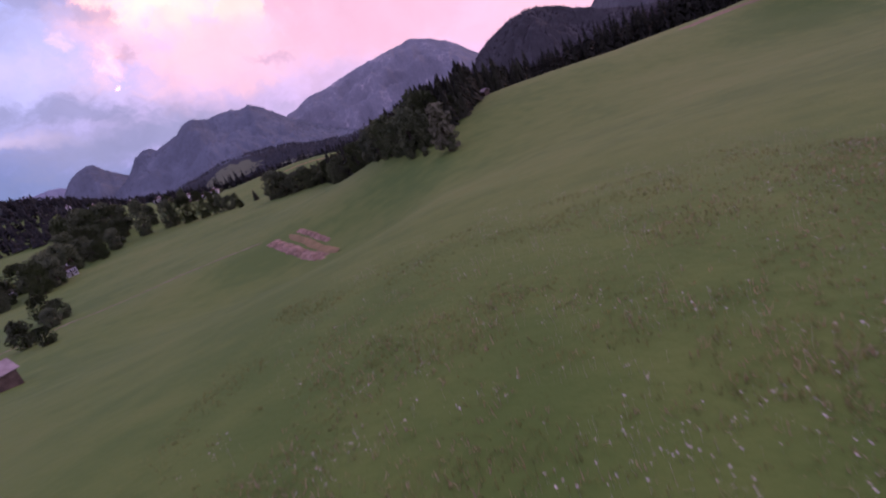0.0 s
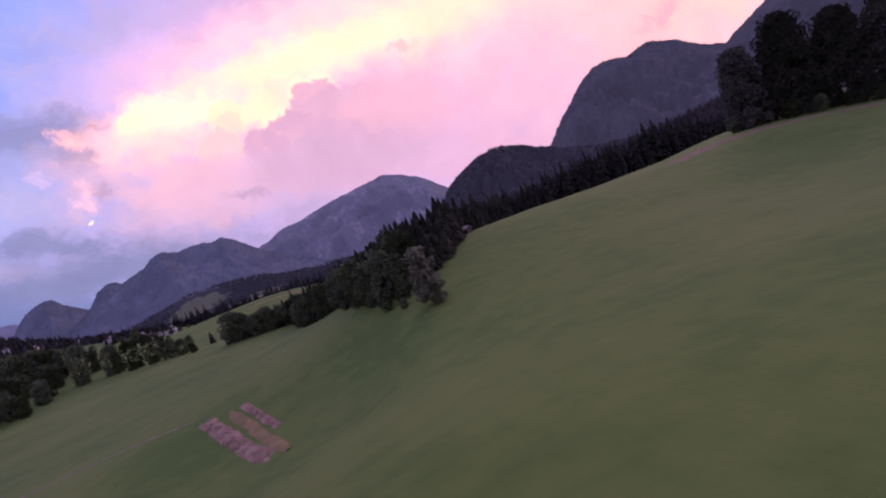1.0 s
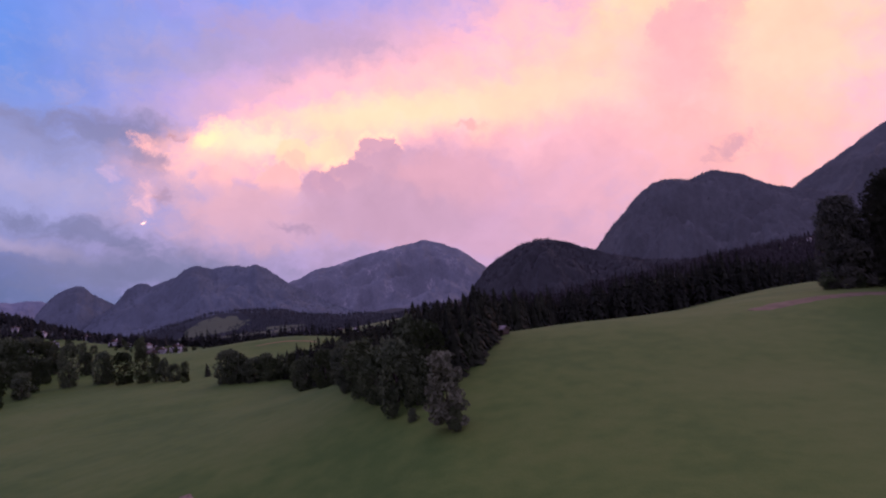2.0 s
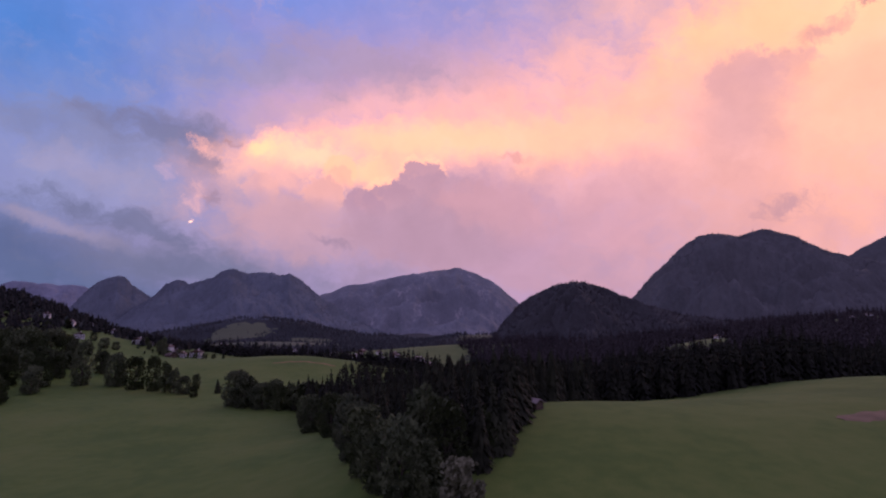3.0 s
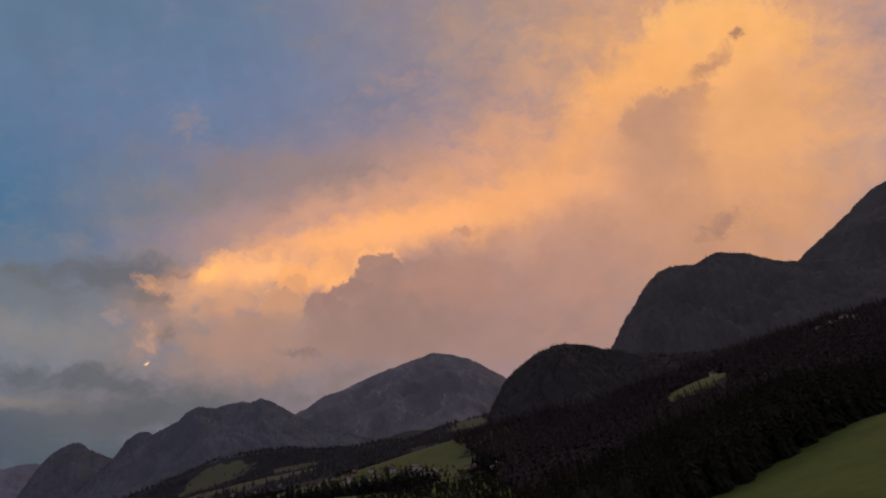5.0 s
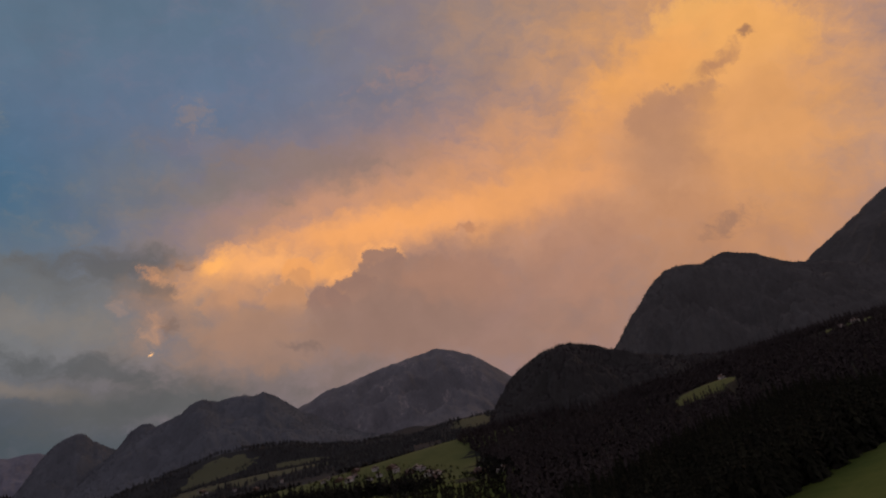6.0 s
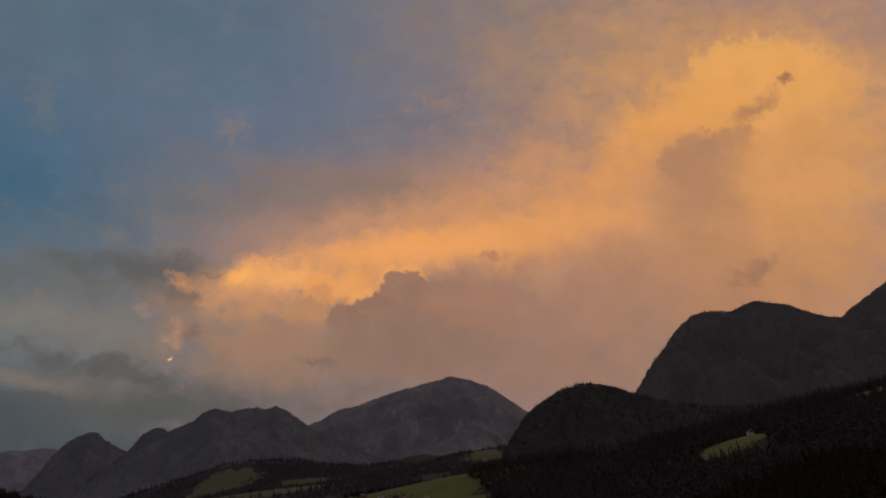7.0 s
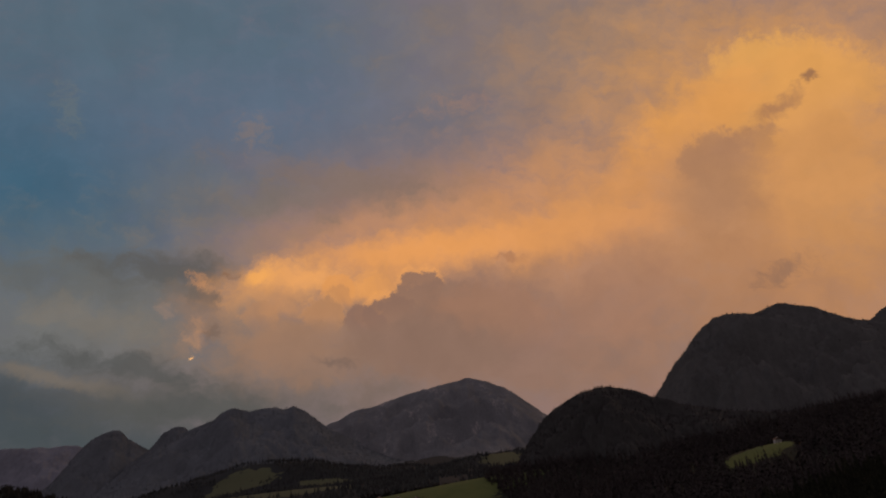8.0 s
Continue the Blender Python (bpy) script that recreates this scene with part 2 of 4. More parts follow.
# Fine mottling of the whole cloud cover.
mottle = wn("ShaderNodeMapRange")
mottle.inputs["From Min"].default_value, mottle.inputs["From Max"].default_value = 0.25, 0.75
mottle.inputs["To Min"].default_value, mottle.inputs["To Max"].default_value = 0.94, 1.06
grain = wn("ShaderNodeTexNoise")
grain.inputs["Scale"].default_value, grain.inputs["Detail"].default_value, grain.inputs["Roughness"].default_value = 0.22, 4.0, 0.55
wlink(billow, grain.inputs["Vector"])
wlink(grain.outputs[0], mottle.inputs["Value"])
textured = wn("ShaderNodeVectorMath", operation="SCALE")
wlink(painted, textured.inputs[0])
wlink(mottle.outputs[0], textured.inputs["Scale"])
# Away from the sunset the sky goes on as plain veiled dusk.
west = wn("ShaderNodeMapRange", interpolation_type="SMOOTHSTEP")
west.inputs["From Min"].default_value, west.inputs["From Max"].default_value = 0.2, 0.5
wlink(ahead, west.inputs["Value"])
whole = wn("ShaderNodeMix", data_type="RGBA")
wlink(west.outputs[0], whole.inputs["Factor"])
wlink(base_sky, whole.inputs["A"])
wlink(textured.outputs[0], whole.inputs["B"])
background = wn("ShaderNodeBackground")
wlink(whole.outputs["Result"], background.inputs["Color"])
background.inputs["Strength"].default_value = 1.0
wlink(background.outputs[0], wn("ShaderNodeOutputWorld").inputs["Surface"])

# The last light of the sun, spread wide by the clouds over the right-hand ridge.
glow = bpy.data.lights.new("sun", "SUN")
glow.energy, glow.angle, glow.color = 0.17, radians(25), (1.0, 0.74, 0.5)
new("sun", glow).matrix_world = look((0, 0, 0), (-0.55, -0.8, -0.5))


# ---- materials ----
def surface(name, colours, scale=1.0, rough=0.9, bump=0.0, fine=0.0, random_tone=0.0, spread=(0.35, 0.65), bump_scale=None, bump_far=0.2, upright=1.0):
    """A matt surface whose colour wanders between the given ones at two sizes, in metres, with a little relief."""
    mat = bpy.data.materials.new(name)
    mat.use_nodes = True
    nt = mat.node_tree
    bsdf = nt.nodes["Principled BSDF"]
    bsdf.inputs["Roughness"].default_value = rough
    bsdf.inputs["Specular IOR Level"].default_value = 0.2
    place = nt.nodes.new("ShaderNodeNewGeometry").outputs["Position"]
    if upright != 1.0:
        squeeze = nt.nodes.new("ShaderNodeVectorMath")
        squeeze.operation = "MULTIPLY"
        nt.links.new(place, squeeze.inputs[0])
        squeeze.inputs[1].default_value = (1, 0.5, upright)
        place = squeeze.outputs[0]

    def tex(size, detail):
        n = nt.nodes.new("ShaderNodeTexNoise")
        n.inputs["Scale"].default_value = 1.0 / size
        n.inputs["Detail"].default_value = detail
        n.inputs["Roughness"].default_value = 0.6
        nt.links.new(place, n.inputs["Vector"])
        return n.outputs[0]

    wide, close = tex(scale, 4), tex(scale * 0.09, 5)
    blend = nt.nodes.new("ShaderNodeMath")
    blend.operation = "MULTIPLY_ADD"
    nt.links.new(close, blend.inputs[0])
    blend.inputs[1].default_value = fine
    nt.links.new(wide, blend.inputs[2])
    minus = nt.nodes.new("ShaderNodeMath")
    minus.operation = "SUBTRACT"
    nt.links.new(blend.outputs[0], minus.inputs[0])
    minus.inputs[1].default_value = fine * 0.5
    ramp = nt.nodes.new("ShaderNodeValToRGB")
    lo, hi = spread
    elements = ramp.color_ramp.elements
    elements[0].position, elements[1].position = lo, hi
    elements[0].color, elements[1].color = (*colours[0], 1), (*colours[-1], 1)
    for i, c in enumerate(colours[1:-1]):
        e = elements.new(lo + (hi - lo) * (i + 1) / (len(colours) - 1))
        e.color = (*c, 1)
    nt.links.new(minus.outputs[0], ramp.inputs[0])
    out = ramp.outputs[0]
    if random_tone:
        info = nt.nodes.new("ShaderNodeObjectInfo")
        tone = nt.nodes.new("ShaderNodeMapRange")
        tone.inputs["To Min"].default_value, tone.inputs["To Max"].default_value = 1 - random_tone, 1 + random_tone
        nt.links.new(info.outputs["Random"], tone.inputs["Value"])
        scaled = nt.nodes.new("ShaderNodeVectorMath")
        scaled.operation = "SCALE"
        nt.links.new(out, scaled.inputs[0])
        nt.links.new(tone.outputs[0], scaled.inputs["Scale"])
        out = scaled.outputs[0]
    nt.links.new(out, bsdf.inputs["Base Color"])
    if bump:
        b = nt.nodes.new("ShaderNodeBump")
        b.inputs["Strength"].default_value = bump
        b.inputs["Distance"].default_value = bump_far
        nt.links.new(tex(bump_scale or scale * 0.05, 6), b.inputs["Height"])
        nt.links.new(b.outputs[0], bsdf.inputs["Normal"])
    return mat


def island_tone(mat, amount):
    """Lets each separate piece of a joined mesh differ a little in tone."""
    nt = mat.node_tree
    bsdf = nt.nodes["Principled BSDF"]
    source = bsdf.inputs["Base Color"].links[0].from_socket
    geo = nt.nodes.new("ShaderNodeNewGeometry")
    tone = nt.nodes.new("ShaderNodeMapRange")
    tone.inputs["To Min"].default_value, tone.inputs["To Max"].default_value = 1 - amount, 1 + amount
    nt.links.new(geo.outputs["Random Per Island"], tone.inputs["Value"])
    scaled = nt.nodes.new("ShaderNodeVectorMath")
    scaled.operation = "SCALE"
    nt.links.new(source, scaled.inputs[0])
    nt.links.new(tone.outputs[0], scaled.inputs["Scale"])
    nt.links.new(scaled.outputs[0], bsdf.inputs["Base Color"])
    return mat


GRASS = surface("meadow_grass", [(0.068, 0.114, 0.017), (0.09, 0.134, 0.022), (0.108, 0.145, 0.028)], 45, 0.95, 0.6, 0.55, bump_scale=0.5, bump_far=0.12)


# Open fields among the woods: middle, half-sizes and turn of each.
CLEARING = (352, 824, 64, 30, 35)
FIELDS = ((790, 1030, 110, 36, 0), (-100, 1120, 260, 170, 30), (-850, 2215, 125, 95, 10), (-720, 1850, 190, 85, 5), (-520, 2180, 110, 35, 0), (-480, 1950, 90, 40, 10),
          (110, 2100, 70, 160, 0), (-600, 1690, 250, 75, 8), (-1080, 1950, 110, 40, 0), (-700, 2060, 90, 26, 8))


def woodland_floor(mat):
    """Darkens the far land where woods grow: the hillside and the valley's far half, but for its open fields."""
    nt = mat.node_tree
    bsdf = nt.nodes["Principled BSDF"]
    grass = bsdf.inputs["Base Color"].links[0].from_socket
    place = nt.nodes.new("ShaderNodeNewGeometry").outputs["Position"]
    ragged = nt.nodes.new("ShaderNodeTexNoise")
    ragged.inputs["Scale"].default_value, ragged.inputs["Detail"].default_value, ragged.inputs["Roughness"].default_value = 0.016, 8, 0.65
    nt.links.new(place, ragged.inputs["Vector"])

    def op(kind, a, c):
        n = nt.nodes.new("ShaderNodeMath")
        n.operation = kind
        for i, v in enumerate((a, c)):
            if isinstance(v, (int, float)):
                n.inputs[i].default_value = v
            else:
                nt.links.new(v, n.inputs[i])
        return n.outputs[0]

    def oval(x, y, rx, ry, turn):
        m = nt.nodes.new("ShaderNodeMapping")
        m.vector_type = "TEXTURE"
        m.inputs["Location"].default_value = (x, y, 0)
        m.inputs["Rotation"].default_value = (0, 0, radians(turn))
        m.inputs["Scale"].default_value = (rx, ry, 1e6)
        nt.links.new(place, m.inputs["Vector"])
        d = nt.nodes.new("ShaderNodeVectorMath")
        d.operation = "LENGTH"
        nt.links.new(m.outputs[0], d.inputs[0])
        return op("LESS_THAN", op("ADD", d.outputs["Value"], op("MULTIPLY", op("SUBTRACT", ragged.outputs[0], 0.5), 2.0)), 1.0)

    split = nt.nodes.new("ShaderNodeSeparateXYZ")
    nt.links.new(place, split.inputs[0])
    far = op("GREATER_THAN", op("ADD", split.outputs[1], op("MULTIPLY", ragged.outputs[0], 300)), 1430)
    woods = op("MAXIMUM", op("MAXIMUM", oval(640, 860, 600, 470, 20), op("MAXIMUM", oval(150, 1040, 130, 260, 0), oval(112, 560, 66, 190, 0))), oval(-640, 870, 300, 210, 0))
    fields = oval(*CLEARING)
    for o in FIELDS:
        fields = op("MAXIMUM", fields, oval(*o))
    # Grass is duller and greyer past 760 m, more so past 1400 m.
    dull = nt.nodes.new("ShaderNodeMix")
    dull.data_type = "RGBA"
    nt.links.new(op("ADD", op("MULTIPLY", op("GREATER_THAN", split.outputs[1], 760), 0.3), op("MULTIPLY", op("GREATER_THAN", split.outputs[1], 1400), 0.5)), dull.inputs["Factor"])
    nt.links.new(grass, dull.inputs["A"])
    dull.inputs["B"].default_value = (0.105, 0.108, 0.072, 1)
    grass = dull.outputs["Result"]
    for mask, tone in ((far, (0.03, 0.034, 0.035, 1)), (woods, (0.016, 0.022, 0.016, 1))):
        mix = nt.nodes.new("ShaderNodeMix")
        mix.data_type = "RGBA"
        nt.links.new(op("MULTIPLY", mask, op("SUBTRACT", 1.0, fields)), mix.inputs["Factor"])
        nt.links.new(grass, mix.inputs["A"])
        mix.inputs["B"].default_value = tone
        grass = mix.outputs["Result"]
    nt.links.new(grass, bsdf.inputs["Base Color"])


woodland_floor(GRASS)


def thin(mat, share):
    """Lets part of the light through, as blades and leaves do."""
    nt = mat.node_tree
    bsdf = nt.nodes["Principled BSDF"]
    glow_through = nt.nodes.new("ShaderNodeBsdfTranslucent")
    nt.links.new(bsdf.inputs["Base Color"].links[0].from_socket, glow_through.inputs["Color"])
    mix = nt.nodes.new("ShaderNodeMixShader")
    mix.inputs[0].default_value = share
    nt.links.new(bsdf.outputs[0], mix.inputs[1])
    nt.links.new(glow_through.outputs[0], mix.inputs[2])
    nt.links.new(mix.outputs[0], nt.nodes["Material Output"].inputs["Surface"])
    return mat


BLADE = thin(island_tone(surface("grass_blades", [(0.13, 0.15, 0.04), (0.21, 0.21, 0.07)], 3, 0.8), 0.3), 0.45)
DRY_BLADE = thin(island_tone(surface("dry_grass_stalks", [(0.24, 0.2, 0.1), (0.36, 0.3, 0.18)], 3, 0.85), 0.25), 0.5)
SEED = island_tone(surface("seed_heads", [(0.3, 0.26, 0.2), (0.52, 0.48, 0.42)], 0.3, 0.9), 0.3)
EARTH = surface("bare_earth", [(0.13, 0.1, 0.055), (0.2, 0.145, 0.085)], 5, 0.95, 0.6, 0.5, bump_scale=0.3)
HEAP = surface("reddish_soil", [(0.14, 0.098, 0.056), (0.25, 0.165, 0.105), (0.34, 0.23, 0.155)], 2.2, 0.95, 0.8, 0.6, bump_scale=0.25)
STRAW = surface("dry_straw_soil", [(0.15, 0.12, 0.045), (0.24, 0.17, 0.07)], 3, 0.95, 0.6, 0.5, bump_scale=0.2)
TRACK = surface("worn_track", [(0.15, 0.13, 0.07), (0.22, 0.19, 0.12)], 2, 0.95, 0.5, 0.5, bump_scale=0.2)
NEEDLE = surface("spruce_needles", [(0.016, 0.019, 0.009), (0.036, 0.04, 0.018)], 7, 0.85, random_tone=0.35)
LEAF = surface("broad_leaves", [(0.042, 0.056, 0.022), (0.082, 0.097, 0.038)], 4, 0.8, random_tone=0.3)
DEEP_LEAF = surface("deep_green_leaves", [(0.035, 0.037, 0.025), (0.068, 0.068, 0.042)], 6, 0.85)
WILLOW = surface("willow_leaves", [(0.088, 0.092, 0.046), (0.15, 0.15, 0.08)], 3, 0.8)
BARK = surface("bark", [(0.05, 0.038, 0.028), (0.1, 0.08, 0.06)], 1.2, 0.95, 0.7, 0.6, bump_scale=0.15)
WOODS = island_tone(surface("far_woods", [(0.01, 0.011, 0.009), (0.02, 0.021, 0.016)], 40, 0.95), 0.4)
HILL_WOODS = island_tone(surface("hillside_woods", [(0.036, 0.031, 0.03), (0.062, 0.053, 0.05)], 90, 0.95), 0.35)
FOREST_NEEDLE = island_tone(surface("forest_needles", [(0.011, 0.0125, 0.007), (0.025, 0.027, 0.014)], 12, 0.9), 0.3)
PLASTER = surface("white_plaster", [(0.6, 0.58, 0.55), (0.76, 0.74, 0.7)], 4, 0.9, random_tone=0.15)
SHEET = surface("pale_sheet_roof", [(0.34, 0.34, 0.35), (0.5, 0.5, 0.5)], 3, 0.55, 0.2, random_tone=0.2, bump_scale=0.5)
TILE = surface("dark_roof_tiles", [(0.06, 0.045, 0.04), (0.13, 0.085, 0.07)], 2, 0.8, 0.5, 0.5, random_tone=0.4, bump_scale=0.3)
RED_TILE = surface("red_roof_tiles", [(0.11, 0.075, 0.06), (0.19, 0.12, 0.1)], 2, 0.8, 0.5, 0.5, bump_scale=0.3)
SHEET = surface("pale_roof_boards", [(0.24, 0.19, 0.17), (0.36, 0.3, 0.27)], 2, 0.8, 0.5, 0.5, bump_scale=0.2)
TIMBER = surface("weathered_timber", [(0.07, 0.05, 0.035), (0.16, 0.115, 0.08)], 1.5, 0.9, 0.5, 0.6, random_tone=0.2, bump_scale=0.12)
GLASS = surface("dark_window", [(0.02, 0.022, 0.026), (0.03, 0.032, 0.036)], 2, 0.15)
PAINT = surface("white_paint", [(0.7, 0.7, 0.68), (0.8, 0.8, 0.78)], 1, 0.6)


# ---- mesh helpers ----
def mesh_of(name, verts, tris, mat, smooth=False):
    """A mesh from arrays of points and triangles (or quads)."""
    verts, tris = np.asarray(verts, np.float32), np.asarray(tris, np.int32)
    n = tris.shape[1]
    me = bpy.data.meshes.new(name)
    me.vertices.add(len(verts))
    me.vertices.foreach_set("co", verts.ravel())
    me.loops.add(tris.size)
    me.loops.foreach_set("vertex_index", tris.ravel())
    me.polygons.add(len(tris))
    me.polygons.foreach_set("loop_start", np.arange(0, tris.size, n, dtype=np.int32))
    me.polygons.foreach_set("loop_total", np.full(len(tris), n, np.int32))
    if smooth:
        me.polygons.foreach_set("use_smooth", np.ones(len(tris), bool))
    me.materials.append(mat)
    me.update(calc_edges=True)
    me.validate()
    return me


def part(name, bm, material, parent, label=""):
    """Links a bmesh as one mesh object under a thing or a part."""
    me = bpy.data.meshes.new(name)
    bm.normal_update()
    bm.to_mesh(me)
    bm.free()
    me.materials.append(material)
    ob = new(name, me)
    ob.parent = parent
    return tagged(ob, label)


def part_mesh(name, me, parent, label=""):
    ob = new(name, me)
    ob.parent = parent
    return tagged(ob, label)


def box(bm, x0, x1, y0, y1, z0, z1):
    v = [bm.verts.new(p) for p in itertools.product((x0, x1), (y0, y1), (z0, z1))]
    for f in ((0, 1, 3, 2), (4, 6, 7, 5), (0, 4, 5, 1), (2, 3, 7, 6), (0, 2, 6, 4), (1, 5, 7, 3)):
        bm.faces.new([v[i] for i in f])
    return bm


def prism(bm, outline, y0, y1):
    """A solid from an outline in x and z, drawn out along y."""
    a = [bm.verts.new((x, y0, z)) for x, z in outline]
    b = [bm.verts.new((x, y1, z)) for x, z in outline]
    bm.faces.new(a)
    bm.faces.new(b[::-1])
    for i in range(len(a)):
        j = (i + 1) % len(a)
        bm.faces.new((a[j], a[i], b[i], b[j]))
    return bm


def smooth_noise(x, y, size, octaves=4, seed=0.0):
    return noise.fractal((x / size + seed, y / size - seed, seed * 0.37), 0.9, 2.1, octaves)


# ---- ground ----
def hump(x, y, height, cx, cy, sx, sy=None):
    return height * np.exp(-((x - cx) / sx) ** 2 / 2 - ((y - cy) / (sy or sx)) ** 2 / 2)


# Swells of the meadow and the near slopes: height, middle and reach of each.
SWELLS = ((2.4, 30, 207, 30, 28), (-1.2, 80, 240, 45, 40), (5.2, 155, 240, 60, 45), (17.1, 220, 290, 70, 60), (2.4, 60, 275, 45, 35), (3.4, 150, 320, 70, 40), (1.8, 5, 146, 28, 28),
          (1.2, -48, 150, 25, 22), (0.7, -35, 250, 40, 35), (2.0, -90, 325, 45, 40), (-4.7, -240, 420, 50, 60), (-5.7, -285, 640, 50, 70), (17.0, -620, 800, 90, 110), (-9.0, -500, 870, 60, 90),
          (27.0, 30, 1150, 230, 105), (48.0, 100, 2190, 110, 90), (14.0, 378, 840, 60, 52), (22.0, -600, 1740, 260, 130))


def ground_z(x, y):
    """Height of the land: a meadow that falls to the valley, a brow at its far side and hills to both sides."""
    x, y = np.asarray(x, float), np.asarray(y, float)
    ys, zs = (-400, 0, 150, 400, 700, 900, 1500, 2500, 5000), (20, -3, -16.7, -30.4, -50, -66, -75, -78, -80)
    z = sum(np.interp(y + o, ys, zs) for o in (-60, -30, 0, 30, 60)) / 5
    z = z + 8 * np.tanh(np.minimum(x, 0) / 45) * np.exp(-(np.maximum(y - 150, 0) / 300) ** 2) * np.clip((y + 20) / 120, 0, 1)
    z = z - 0.035 * np.maximum(x, 0) * np.clip((y + 20) / 120, 0, 1) * np.exp(-(np.maximum(y - 250, 0) / 150) ** 2)
    z = z + hump(x, y, 12.3, 53, 208, 77, 46) + hump(x, y, 3.5, 135, 202, 45, 35) + hump(x, y, -6, -25, 110, 28) + hump(x, y, 22, -330, 620, 170, 220) + hump(x, y, 102, -690, 790, 190, 250)
    for swell in SWELLS:
        z = z + hump(x, y, *swell)
    return z + hump(x, y, 105, -850, 2390, 280, 125) + hump(x, y, 88, 900, 1050, 400) + hump(x, y, 12, -130, 590, 60)


def gz(x, y):
    return float(ground_z(x, y))


def stretched(near, far, step, growth):
    out, d = [0.0], step
    while out[-1] < far:
        out.append(out[-1] + d)
        if out[-1] > near:
            d *= growth
    return np.array(out)


right = stretched(260, 6000, 5.0, 1.06)
gx = np.concatenate((-right[:0:-1], right))
ahead_y = stretched(480, 6000, 5.0, 1.05)
behind_y = stretched(40, 1500, 6.0, 1.15)
gy = np.concatenate((-behind_y[:0:-1], ahead_y))
GX, GY = np.meshgrid(gx, gy)
GZ = ground_z(GX, GY)
for i in range(GX.shape[0]):
    for j in range(GX.shape[1]):
        GZ[i, j] += 0.35 * smooth_noise(GX[i, j], GY[i, j], 22, 3) + 16 * min(max((GY[i, j] - 1600) / 500, 0), 1) * smooth_noise(GX[i, j], GY[i, j], 330, 4, 5.0)
rows, cols = GX.shape
idx = np.arange(rows * cols).reshape(rows, cols)
quads = np.stack((idx[:-1, :-1], idx[:-1, 1:], idx[1:, 1:], idx[1:, :-1]), -1).reshape(-1, 4)
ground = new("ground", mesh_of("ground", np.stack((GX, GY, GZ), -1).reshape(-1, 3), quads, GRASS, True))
tagged(ground, "sloping green alpine meadow falling to a wide valley", "meadow", kind="structure")


def lie(x, y):
    """Height of the ground's surface itself, relief included."""
    return gz(x, y) + 0.35 * smooth_noise(x, y, 22, 3)


def ribbon(name, line, width, mat, lift, label, category, ragged=0.3):
    """A strip draped on the ground along a line, with a ragged edge."""
    pts = []
    for (x0, y0), (x1, y1) in zip(line, line[1:]):
        n = max(2, int(math.hypot(x1 - x0, y1 - y0) / 1.2))
        pts += [(x0 + (x1 - x0) * k / n, y0 + (y1 - y0) * k / n) for k in range(n)]
    pts.append(line[-1])
    verts, faces, across = [], [], 5
    for k, (x, y) in enumerate(pts):
        a, b = pts[max(k - 1, 0)], pts[min(k + 1, len(pts) - 1)]
        d = Vector((b[0] - a[0], b[1] - a[1])).normalized()
        end = min(1, k / 3, (len(pts) - 1 - k) / 3)
        for s in range(across):
            off = (s / (across - 1) - 0.5) * width * (0.35 + 0.65 * end) * (1 + ragged * smooth_noise(x, y + s * 7, 3, 3, 2.0))
            px, py = x - d.y * off, y + d.x * off
            verts.append((px, py, lie(px, py) + (lift if 0 < s < across - 1 else -0.1)))
        if k:
            o = (k - 1) * across
            faces += [(o + s, o + s + 1, o + across + s + 1, o + across + s) for s in range(across - 1)]
    ob = new(name, mesh_of(name, verts, faces, mat, True))
    return tagged(ob, label, category, kind="structure")


# ---- mountains ----
def rock_and_wood(name, wood, rock, rock_share, size, relief):
    """Wooded slopes with pale rock showing through in streaks."""
    lo = 0.5 + (0.5 - rock_share) * 0.5
    mat = surface(name, [tuple(c * 0.82 for c in wood), wood, tuple(c * 1.18 for c in wood), rock], size, 0.95, relief, 0.6, spread=(0.26, lo + 0.2), bump_scale=22, bump_far=9, upright=0.5)
    return mat


def ridge_curve(nodes, n):
    pts = np.array(nodes, float)
    s = np.concatenate(([0], np.cumsum(np.hypot(*(pts[1:, :2] - pts[:-1, :2]).T))))
    t = np.linspace(0, s[-1], n)
    out = np.stack([np.interp(t, s, pts[:, k]) for k in range(3)], 1)
    w = max(1, n // 70)
    kernel = np.hanning(2 * w + 3)[1:-1]
    kernel /= kernel.sum()
    for k in range(3):
        padded = np.pad(out[:, k], w, mode="edge")
        out[:, k] = np.convolve(padded, kernel, "same")[w:-w]
    return out


